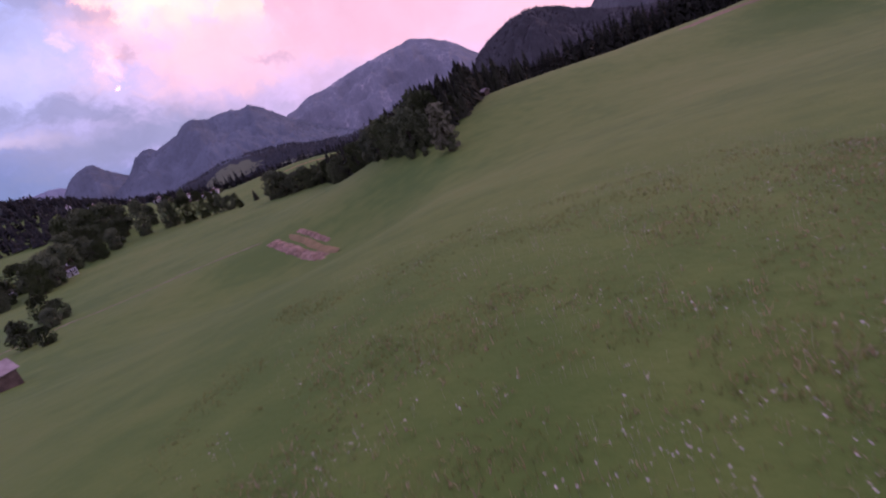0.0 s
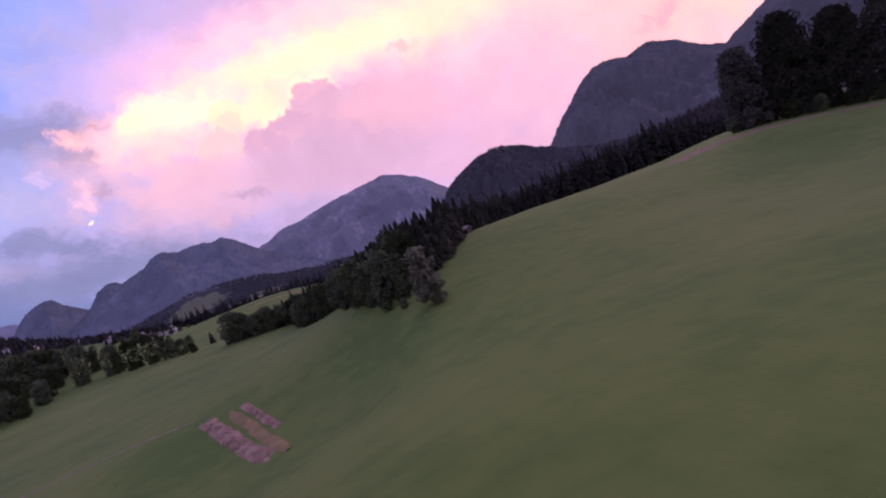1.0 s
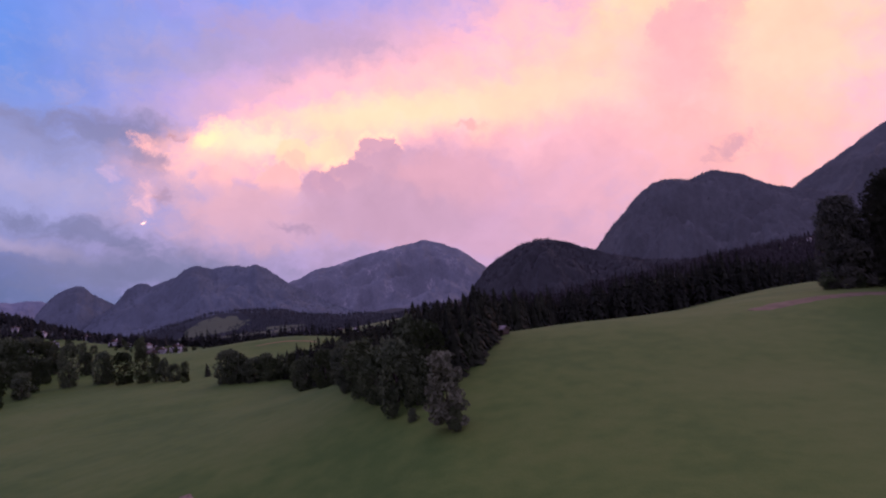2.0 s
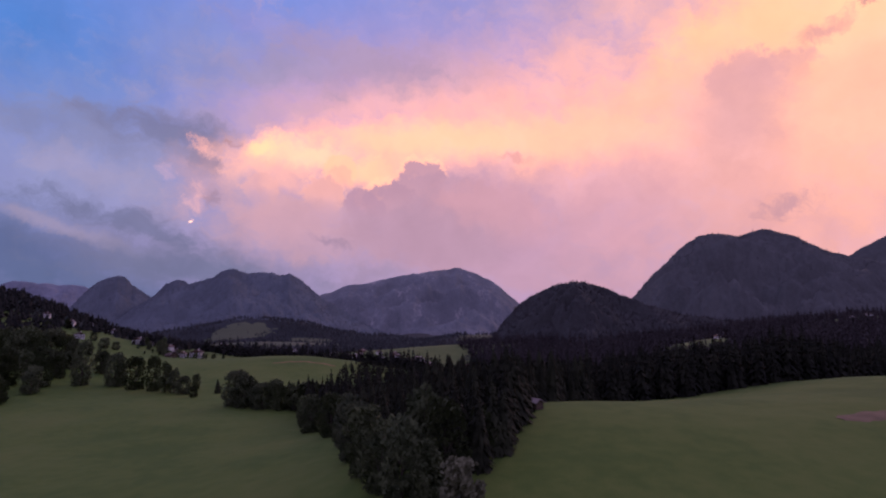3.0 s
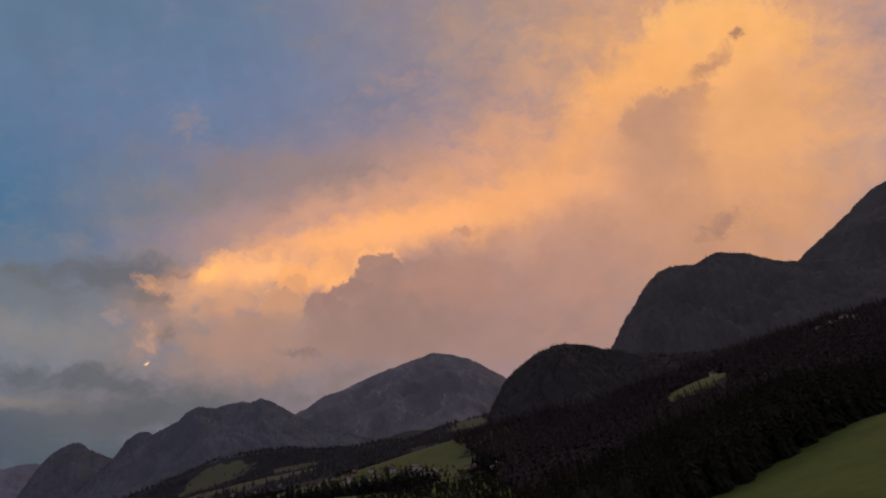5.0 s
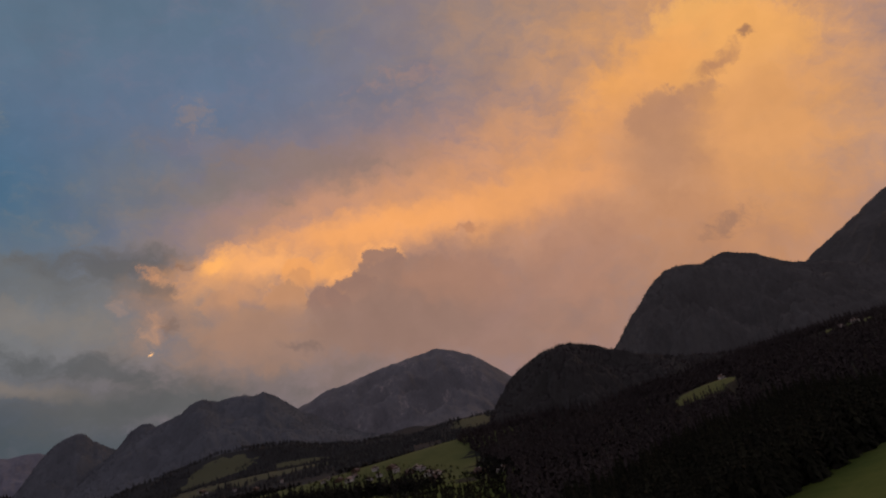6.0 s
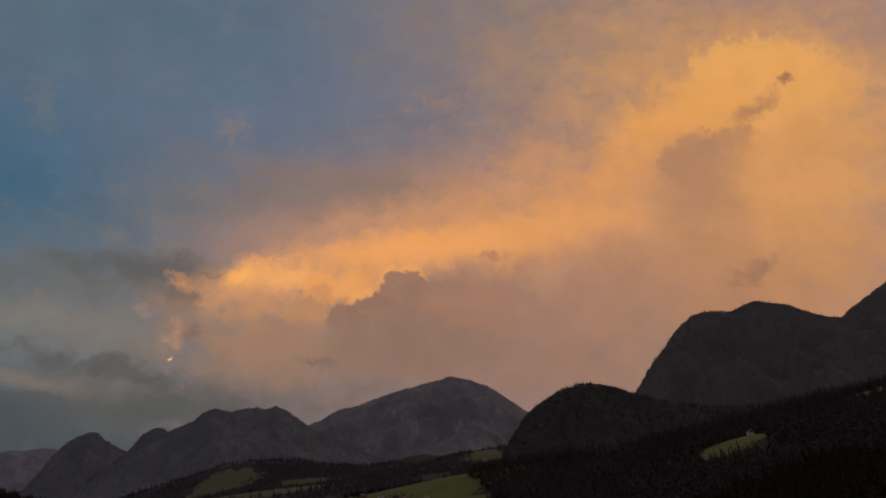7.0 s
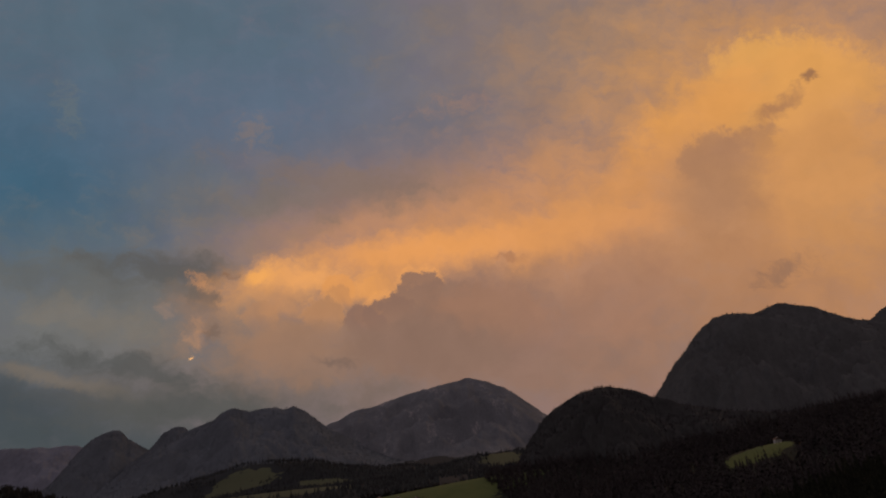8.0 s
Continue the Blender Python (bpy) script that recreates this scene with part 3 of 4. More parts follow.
def mountain(nodes, base, depth, mat, label, rough, gully, n=240, m=64, dome=0.5, carve=0.34):
    """A mountain under a ridge line: a long slope of gullies and spurs towards the valley, a short one behind."""
    ridge = ridge_curve(nodes, n)
    us = np.concatenate((np.linspace(-0.5, -0.05, 8), np.linspace(0, 1, m)))
    verts = []
    for x, y, z in ridge:
        far = math.hypot(x, y)
        dx, dy = -x / far, -y / far
        z = z + rough * smooth_noise(x, y, gully * 0.3, 6, 1.7) + rough * 0.2 * smooth_noise(x, y, gully * 0.09, 4, 6.3)
        for u in us:
            v = abs(u) if u >= 0 else abs(u) * 2
            fall = (1 - dome) * v ** 0.8 + dome * (1 - math.cos(math.pi * v)) / 2
            px, py = x + dx * depth * u, y + dy * depth * u
            pz = z + (base - z) * fall
            if u > 0:
                rise = max(z - base, 0) * math.sin(math.pi * min(u * 1.05, 1)) ** 0.8
                pz += rise * (carve * smooth_noise(px, py, gully, 7, 3.1) - 0.1)
            verts.append((px, py, pz))
    k = len(us)
    idx = np.arange(n * k).reshape(n, k)
    quads = np.stack((idx[:-1, :-1], idx[:-1, 1:], idx[1:, 1:], idx[1:, :-1]), -1).reshape(-1, 4)
    ob = new("mountain", mesh_of("mountain", verts, quads, mat, True))
    tagged(ob, label, "mountain", kind="structure")
    return np.array(verts).reshape(n, k, 3)


# Base colours hold painted haze: paler and bluer the farther the mountain.
FAR_HAZE = rock_and_wood("hazed_distant_range", (0.2, 0.215, 0.255), (0.23, 0.24, 0.28), 0.3, 160, 0.3)
LIME = rock_and_wood("hazed_limestone_peak", (0.158, 0.168, 0.178), (0.4, 0.375, 0.355), 0.3, 130, 0.4)
FOREST_MT = rock_and_wood("hazed_wooded_mountain", (0.118, 0.136, 0.152), (0.155, 0.17, 0.185), 0.25, 160, 0.28)
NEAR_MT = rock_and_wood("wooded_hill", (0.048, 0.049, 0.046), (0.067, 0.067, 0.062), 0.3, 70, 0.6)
RIGHT_MT = rock_and_wood("hazed_wooded_ridge", (0.092, 0.095, 0.092), (0.118, 0.12, 0.115), 0.3, 110, 0.3)

mountain([(-3700, 2900, 60), (-3127, 3580, 208), (-3004, 3686, 290), (-2859, 3802, 279), (-2674, 3937, 267), (-2450, 4080, 120)], -85, 500, FAR_HAZE, "distant mountain range tinted pale blue for haze, under the clouds", 10, 300)
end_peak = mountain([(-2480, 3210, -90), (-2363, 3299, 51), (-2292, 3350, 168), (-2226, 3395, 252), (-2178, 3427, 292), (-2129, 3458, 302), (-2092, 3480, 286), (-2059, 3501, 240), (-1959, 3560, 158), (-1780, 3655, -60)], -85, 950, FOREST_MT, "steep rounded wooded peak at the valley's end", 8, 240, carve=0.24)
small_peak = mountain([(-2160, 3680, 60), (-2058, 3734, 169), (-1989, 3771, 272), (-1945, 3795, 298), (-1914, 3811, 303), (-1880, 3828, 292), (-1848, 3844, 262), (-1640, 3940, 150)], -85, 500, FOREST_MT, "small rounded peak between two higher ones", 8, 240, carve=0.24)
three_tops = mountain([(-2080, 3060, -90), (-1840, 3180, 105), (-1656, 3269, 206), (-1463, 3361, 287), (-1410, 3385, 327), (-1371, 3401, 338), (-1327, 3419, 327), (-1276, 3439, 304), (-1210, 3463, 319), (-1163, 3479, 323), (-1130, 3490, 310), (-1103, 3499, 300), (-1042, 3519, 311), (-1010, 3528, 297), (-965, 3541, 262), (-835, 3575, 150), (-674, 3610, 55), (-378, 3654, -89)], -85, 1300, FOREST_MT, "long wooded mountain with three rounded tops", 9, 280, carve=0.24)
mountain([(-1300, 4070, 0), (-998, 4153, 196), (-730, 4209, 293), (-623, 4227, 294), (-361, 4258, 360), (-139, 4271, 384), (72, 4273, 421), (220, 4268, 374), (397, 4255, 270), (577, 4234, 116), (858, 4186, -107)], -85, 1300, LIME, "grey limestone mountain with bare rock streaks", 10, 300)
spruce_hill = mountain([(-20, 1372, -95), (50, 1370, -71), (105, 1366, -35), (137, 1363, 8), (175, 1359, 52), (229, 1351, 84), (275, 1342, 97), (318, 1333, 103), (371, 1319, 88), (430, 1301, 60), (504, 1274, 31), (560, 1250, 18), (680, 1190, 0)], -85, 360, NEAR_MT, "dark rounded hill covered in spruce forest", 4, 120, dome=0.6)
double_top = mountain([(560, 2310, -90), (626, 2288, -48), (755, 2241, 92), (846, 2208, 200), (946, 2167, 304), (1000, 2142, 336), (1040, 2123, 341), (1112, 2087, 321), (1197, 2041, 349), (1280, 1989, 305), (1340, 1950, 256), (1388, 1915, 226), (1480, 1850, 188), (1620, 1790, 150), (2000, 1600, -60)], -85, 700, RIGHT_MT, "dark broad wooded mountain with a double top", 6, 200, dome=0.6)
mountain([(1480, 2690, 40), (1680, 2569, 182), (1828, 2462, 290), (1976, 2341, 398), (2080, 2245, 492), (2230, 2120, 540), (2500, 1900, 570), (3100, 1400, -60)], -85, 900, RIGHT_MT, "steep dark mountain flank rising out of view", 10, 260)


# ---- trees ----
def conifer_arrays(seed, levels, arms, height=20.0, radius=4.0):
    """A spruce crown: whorls of drooping, tapering boughs round a stem, ragged towards the tip."""
    rnd = random.Random(seed)
    verts, tris = [], []
    for k in range(levels):
        f = k / (levels - 1)
        z = height * (0.07 + 0.9 * f)
        reach = radius * (1 - f) ** 0.72 * rnd.uniform(0.82, 1.12) + 0.25
        turn = rnd.uniform(0, 6.3)
        for a in range(arms):
            ang = turn + a * 2 * math.pi / arms + rnd.uniform(-0.25, 0.25)
            r = reach * rnd.uniform(0.72, 1.15)
            c, s = math.cos(ang), math.sin(ang)
            w, droop = r * rnd.uniform(1.5, 2.2) / arms + 0.1, r * rnd.uniform(0.35, 0.85)
            zz = z + rnd.uniform(-0.8, 0.8) * height / levels * (1 - f)
            o = len(verts)
            lift = height / levels * 0.5
            for d, side, dz in ((0.05, 0.2, lift), (0.05, -0.2, lift), (0.55, 1, -0.3 * droop), (0.55, -1, -0.3 * droop), (1, 0, -droop), (0.6, 0, -0.3 * droop - 0.5 - 0.2 * w)):
                verts.append((c * r * d - s * w * side, s * r * d + c * w * side, zz + dz))
            tris += [(o, o + 1, o + 2), (o + 1, o + 3, o + 2), (o + 2, o + 3, o + 4), (o + 2, o + 5, o + 4), (o + 3, o + 4, o + 5)]
    return np.array(verts), np.array(tris)


def leaf_arrays(seed, clumps, leaves, size, leaf, height, low, foot=0.12):
    """A broadleaf crown: clumps of small leaf sprays in an uneven rounded envelope with gaps."""
    rnd = random.Random(seed)
    verts, tris = [], []
    for _ in range(clumps):
        th, h = rnd.uniform(0, 6.283), rnd.random()
        bulge = math.sin(math.pi * min(foot + (0.95 - foot) * h, 1)) ** 0.6
        d = size * bulge * math.sqrt(rnd.uniform(0.15, 1)) * rnd.uniform(0.8, 1.1)
        cx, cy, cz = d * math.cos(th), d * math.sin(th), low + (height - low) * h
        cr = size * rnd.uniform(0.22, 0.4)
        for _ in range(leaves):
            v = Vector((rnd.gauss(0, 1), rnd.gauss(0, 1), rnd.gauss(0, 1))).normalized() * cr * rnd.uniform(0.5, 1.0) ** 0.5
            q = Vector((rnd.gauss(0, 1), rnd.gauss(0, 1), rnd.gauss(0, 0.6))).normalized()
            p = q.orthogonal().normalized()
            e = leaf * rnd.uniform(0.6, 1.3)
            c = Vector((cx, cy, cz + v.z * 0.8)) + Vector((v.x, v.y, 0))
            o = len(verts)
            verts += [c + p * e, c + q * e * 0.8, c - p * e * 0.9, c - q * e * 0.7]
            tris += [(o, o + 1, o + 2), (o, o + 2, o + 3)]
    return np.array([tuple(v) for v in verts]), np.array(tris)


def trunk_mesh(name, height, radius, limbs, seed, mat=BARK):
    """A tapered trunk with a flared foot and, on broadleaf trees, rising limbs."""
    rnd = random.Random(seed)
    verts, faces = [], []

    def tube(points):
        o = len(verts)
        for p, r in points:
            for k in range(8):
                a = k * math.pi / 4
                verts.append((p[0] + r * math.cos(a), p[1] + r * math.sin(a), p[2]))
        for i in range(len(points) - 1):
            for k in range(8):
                j = (k + 1) % 8
                faces.append((o + i * 8 + k, o + i * 8 + j, o + i * 8 + 8 + j, o + i * 8 + 8 + k))

    tube([((0, 0, -0.6), radius * 1.5), ((0, 0, 0.5), radius * 1.05), ((0.05, 0, height * 0.4), radius * 0.75), ((0, 0.05, height * 0.8), radius * 0.35), ((0, 0, height), radius * 0.08)])
    for _ in range(limbs):
        a, z = rnd.uniform(0, 6.28), height * rnd.uniform(0.25, 0.6)
        c, s, l = math.cos(a), math.sin(a), height * rnd.uniform(0.2, 0.33)
        tube([((0, 0, z), radius * 0.4), ((c * l * 0.5, s * l * 0.5, z + l * 0.6), radius * 0.25), ((c * l, s * l, z + l * 1.1), radius * 0.06)])
    return mesh_of(name, verts, faces, mat, True)


def tree_kind(name, label, category, group, trunk, crown):
    ob = new(name)
    tagged(ob, label, category, group)
    part_mesh("trunk", trunk, ob, "grey-brown bark")
    part_mesh("crown", crown, ob)
    return ob


class Planter:
    """Plants trees of some kinds: the first of each kind is the tree itself, the next ones are copies."""

    def __init__(self, kinds, seed):
        self.kinds, self.used, self.rnd = kinds, set(), random.Random(seed)

    def plant(self, x, y, scale=1.0, stretch=1.0, kind=None, label=""):
        k = self.rnd.randrange(len(self.kinds)) if kind is None else kind
        m = Matrix.LocRotScale((x, y, lie(x, y) - 0.15), Euler((self.rnd.uniform(-0.03, 0.03), self.rnd.uniform(-0.03, 0.03), self.rnd.uniform(0, 6.28))), (scale, scale, scale * stretch))
        if k in self.used:
            ob = copy_thing(self.kinds[k], m)
            ob.scale = (scale, scale, scale * stretch)
        else:
            self.used.add(k)
            ob = self.kinds[k]
            ob.matrix_basis = m
        if label:
            tagged(ob, label)
        return ob


SPRUCE = [tree_kind("spruce_tree", "tall dark green spruce at the forest edge", "tree", "forest edge spruces",
                    trunk_mesh("trunk", 19.0, 0.28, 0, k), mesh_of("crown", *conifer_arrays(k, 30, 11, 20.0, (4.5, 3.9, 4.9, 4.1, 4.6)[k]), NEEDLE)) for k in range(5)]
BROAD = [tree_kind("broadleaf_tree", "rounded dark green broadleaf tree on the meadow's edge", "tree", "broadleaf trees",
                   trunk_mesh("trunk", 8.5, 0.32, 6, 40 + k), mesh_of("crown", *leaf_arrays(60 + k, 60, 46, (4.5, 3.9, 5.0)[k], 0.42, 12.0, 0.7), LEAF)) for k in range(3)]


def inside(x, y, poly):
    hit = False
    for (x0, y0), (x1, y1) in zip(poly, poly[1:] + poly[:1]):
        if (y0 > y) != (y1 > y) and x < (x1 - x0) * (y - y0) / (y1 - y0) + x0:
            hit = not hit
    return hit


def sown(poly, spacing, seed):
    """Points scattered over an outline, about one spacing apart."""
    rnd = random.Random(seed)
    xs, ys = [p[0] for p in poly], [p[1] for p in poly]
    out = []
    x = min(xs)
    while x < max(xs):
        y = min(ys)
        while y < max(ys):
            px, py = x + rnd.uniform(-0.55, 0.55) * spacing, y + rnd.uniform(-0.55, 0.55) * spacing
            if inside(px, py, poly):
                out.append((px, py))
            y += spacing
        x += spacing
    return out


FOREST = [(2, 156), (-12, 178), (-26, 228), (-42, 258), (-62, 312), (-45, 345), (30, 360), (120, 440), (300, 570), (330, 450), (290, 415), (232, 372), (190, 338), (148, 316), (112, 296), (75, 275), (51, 258), (40, 243), (31, 224), (25, 204), (14, 184)]
spruces = Planter(SPRUCE, 5)
stand = sorted((p for p in [q for q in sown(FOREST, 4.3, 11) if q[1] < 262] + [q for q in sown(FOREST, 5.4, 13) if q[1] >= 262] if not (p[0] > 20.5 and 197 < p[1] < 214)), key=lambda p: p[1])
rnd = random.Random(8)
for x, y in stand[:285]:
    s = 0.64 + 0.3 * min(max((x + 10) / 140, 0), 1)
    spruces.plant(x, y, s * rnd.uniform(0.74, 1.12), rnd.uniform(0.9, 1.12))


def crowd(name, protos, places, mat, label, category, seed):
    """Uncounted trees joined into one mesh. places: x, y, scale and, off the ground sheet, height."""
    rng = np.random.default_rng(seed)
    vs, fs, o = [], [], 0
    for k, (x, y, s, *z) in enumerate(places):
        v, f = protos[k % len(protos)]
        a, st = rng.uniform(0, 6.28), rng.uniform(0.85, 1.2)
        c, si = math.cos(a), math.sin(a)
        p = np.stack(((v[:, 0] * c - v[:, 1] * si) * s + x, (v[:, 0] * si + v[:, 1] * c) * s + y, v[:, 2] * s * st + (z[0] if z else gz(x, y)) - 0.4), 1)
        vs.append(p)
        fs.append(f + o)
        o += len(v)
    ob = new(name, mesh_of(name, np.concatenate(vs), np.concatenate(fs), mat))
    return tagged(ob, label, category, kind="stuff")


MID_SPRUCE = [conifer_arrays(20 + k, 15, 7, 20.0, 4.1) for k in range(4)]
LOW_SPRUCE = [conifer_arrays(30 + k, 7, 5, 20.0, 4.2) for k in range(4)]
LOW_BROAD = [leaf_arrays(90 + k, 9, 7, 4.0, 1.5, 11.0, 1.0) for k in range(3)]
crowd("spruce_forest", MID_SPRUCE, [(x, y, rnd.uniform(0.66, 1.0) * (1 + 0.3 * min(max((x - 40) / 130, 0), 1))) for x, y in stand[285:]], FOREST_NEEDLE, "dense dark spruce forest on the slope", "forest", 3)


def in_oval(x, y, cx, cy, rx, ry, turn):
    c, s = math.cos(radians(turn)), math.sin(radians(turn))
    u, v = (x - cx) * c + (y - cy) * s, (y - cy) * c - (x - cx) * s
    return (u / rx) ** 2 + (v / ry) ** 2 < 1 + 1.3 * smooth_noise(x, y, 55, 4, 2.4)


def clearing(x, y):
    return in_oval(x - 4, y - 8, CLEARING[0], CLEARING[1], CLEARING[2] * 1.05, CLEARING[3] * 1.25, CLEARING[4]) or in_oval(x, y, *FIELDS[0])


SLOPE = [(45, 385), (130, 450), (300, 585), (420, 520), (950, 700), (1150, 1150), (700, 1250), (300, 1250), (40, 1230), (22, 1120), (48, 960), (62, 820), (70, 700), (35, 520)]
crowd("hillside_forest", LOW_SPRUCE + LOW_BROAD[:1], [(x, y, rnd.uniform(0.5, 1.1) * (0.45 if clearing(x + 18, y + 42) else 1)) for x, y in sown(SLOPE, 9.0, 12) if not clearing(x, y)], HILL_WOODS, "dark mixed forest over the whole hillside", "forest", 4)


def on_slope(grid, count, seed, low, high, top):
    """Tree places over a mountain's front, from its ridge down to a share of its depth."""
    rng = np.random.default_rng(seed)
    n, k, _ = grid.shape
    out = []
    for _ in range(count):
        i = rng.uniform(0, n - 1.001)
        j = 8 + (rng.random() ** 1.4) * (k - 10) * top - 1.0
        i0, j0 = int(i), int(j)
        fi, fj = i - i0, j - j0
        p = (grid[i0, j0] * (1 - fi) + grid[i0 + 1, j0] * fi) * (1 - fj) + (grid[i0, j0 + 1] * (1 - fi) + grid[i0 + 1, j0 + 1] * fi) * fj
        if p[2] > -75:
            out.append((p[0], p[1], rng.uniform(low, high), p[2] - 1))
    return out


# Hill and ridge trees share their slopes' paled tone, haze in the base colour.
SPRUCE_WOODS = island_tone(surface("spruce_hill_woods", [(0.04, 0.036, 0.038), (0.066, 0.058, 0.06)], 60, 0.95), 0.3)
FAR_WOODS = island_tone(surface("hazed_ridge_woods", [(0.078, 0.079, 0.078), (0.108, 0.109, 0.107)], 80, 0.95), 0.16)
TINY_SPRUCE = [conifer_arrays(50 + k, 3, 3) for k in range(3)]


def far_tree(seed, height, radius):
    """A tree far off: two ragged skirts and a tip."""
    rnd = random.Random(seed)
    verts, tris = [], []
    for base, top, r in ((0.05, 0.68, radius), (0.42, 1.0, radius * 0.62)):
        o = len(verts)
        for k in range(5):
            a = k * 1.2566 + rnd.uniform(-0.3, 0.3)
            d = r * rnd.uniform(0.7, 1.2)
            verts.append((d * math.cos(a), d * math.sin(a), height * (base + rnd.uniform(-0.05, 0.05))))
        verts.append((rnd.uniform(-0.4, 0.4), rnd.uniform(-0.4, 0.4), height * top))
        tris += [(o + k, o + (k + 1) % 5, o + 5) for k in range(5)]
    return np.array(verts), np.array(tris)


FAR_TREES = [far_tree(150 + k, h, r) for k, (h, r) in enumerate(((20, 4), (16, 5), (22, 4.5), (13, 5.5)))]
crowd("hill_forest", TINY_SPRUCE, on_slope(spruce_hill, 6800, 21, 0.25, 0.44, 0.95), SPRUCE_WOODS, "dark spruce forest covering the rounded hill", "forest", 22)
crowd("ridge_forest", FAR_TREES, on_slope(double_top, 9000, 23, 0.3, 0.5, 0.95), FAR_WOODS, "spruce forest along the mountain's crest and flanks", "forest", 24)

# Far mountain trees are tinted blue-grey, haze painted into their leaf colour.
HAZE_WOODS = island_tone(surface("hazed_blue_woods", [(0.094, 0.108, 0.12), (0.128, 0.146, 0.16)], 90, 0.95), 0.08)
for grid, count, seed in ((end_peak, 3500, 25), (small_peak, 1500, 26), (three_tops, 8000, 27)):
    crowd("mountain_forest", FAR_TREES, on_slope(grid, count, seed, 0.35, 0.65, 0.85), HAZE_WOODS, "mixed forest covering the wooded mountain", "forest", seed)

# Woods of the far valley, left open where the fields lie.
FAR_VALLEY = [(-1500, 1750), (-900, 1500), (-300, 1500), (330, 1480), (420, 2100), (250, 2500), (-300, 2650), (-1100, 2600), (-1600, 2300)]
valley = random.Random(61)
places = [(x, y, valley.uniform(0.5, 0.95), lie(x, y) + 16 * min(max((y - 1600) / 500, 0), 1) * smooth_noise(x, y, 330, 4, 5.0)) for x, y in sown(FAR_VALLEY, 13.5, 60)
          if smooth_noise(x, y, 160, 4, 12.0) > -0.35 and not any(in_oval(x, y, *f) for f in FIELDS)]
crowd("far_valley_woods", FAR_TREES[1::2] + FAR_TREES[:1], places, island_tone(surface("far_valley_leaves", [(0.028, 0.032, 0.032), (0.048, 0.052, 0.05)], 60, 0.95), 0.3), "dark belts of woodland in the far valley", "forest", 62)

# Farmhouses of the hamlet across the fields: kind, place, turn and size.
FARMS = ((1, -392, 602, 25, 0.9), (0, -394, 638, 40, 0.8), (2, -370, 591, 70, 0.5), (0, -359, 689, 10, 0.9), (1, -350, 699, 50, 0.6), (1, -324, 691, -20, 0.8), (2, -285, 621, 60, 0.55), (1, -301, 664, 35, 0.8),
         (1, -281, 638, 15, 0.8), (0, -274, 655, 12, 1.05), (2, -292, 650, -30, 0.6), (1, -498, 725, 30, 0.9), (0, -463, 721, 15, 0.8), (1, -472, 771, 40, 0.8), (1, -431, 753, 20, 0.8), (0, -228, 306, 40, 0.8), (1, -256, 292, 30, 0.8))
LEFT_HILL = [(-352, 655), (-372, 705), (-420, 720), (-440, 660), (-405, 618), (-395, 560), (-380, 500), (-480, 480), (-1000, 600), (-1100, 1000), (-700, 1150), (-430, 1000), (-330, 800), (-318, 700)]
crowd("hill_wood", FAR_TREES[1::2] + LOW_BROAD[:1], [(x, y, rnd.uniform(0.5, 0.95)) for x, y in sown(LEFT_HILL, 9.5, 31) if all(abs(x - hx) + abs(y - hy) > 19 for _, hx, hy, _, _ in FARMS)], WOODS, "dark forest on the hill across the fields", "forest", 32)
BEHIND_KNOLL = [(-330, 770), (-210, 700), (-110, 660), (-40, 650), (-10, 690), (-60, 760), (-200, 850), (-320, 880)]
crowd("knoll_forest", LOW_SPRUCE + LOW_BROAD, [(x, y, rnd.uniform(0.75, 1.15)) for x, y in sown(BEHIND_KNOLL, 9.0, 33)], WOODS, "dark belt of woodland behind the knoll", "forest", 34)
DALE = [(-68, 332), (-76, 430), (-88, 520), (-82, 590), (-20, 640), (40, 620), (60, 560), (40, 400), (-20, 352)]
crowd("dale_forest", LOW_BROAD[:2] + LOW_SPRUCE[:2], [(x, y, rnd.uniform(0.26, 0.46)) for x, y in sown(DALE, 5.8, 35)], FOREST_NEEDLE, "dark mixed wood running down the dale behind the spruces", "forest", 36)
VALLEY_WOODS = [
    [(-560, 1210), (-330, 1130), (-290, 1230), (-420, 1330), (-560, 1330)],
    [(-280, 1420), (-40, 1330), (60, 1390), (-20, 1460), (-250, 1480)],
    [(20, 600), (70, 560), (75, 900), (50, 960), (30, 800)],
    [(-430, 900), (-200, 870), (-160, 930), (-330, 1040), (-450, 1050)]]
places = [(x, y, rnd.uniform(0.45, 0.9)) for k, w in enumerate(VALLEY_WOODS) for x, y in sown(w, 11.0, 40 + k)]
crowd("valley_woods", LOW_BROAD + LOW_SPRUCE[:1], places, WOODS, "dark copses on the valley floor", "forest", 41)

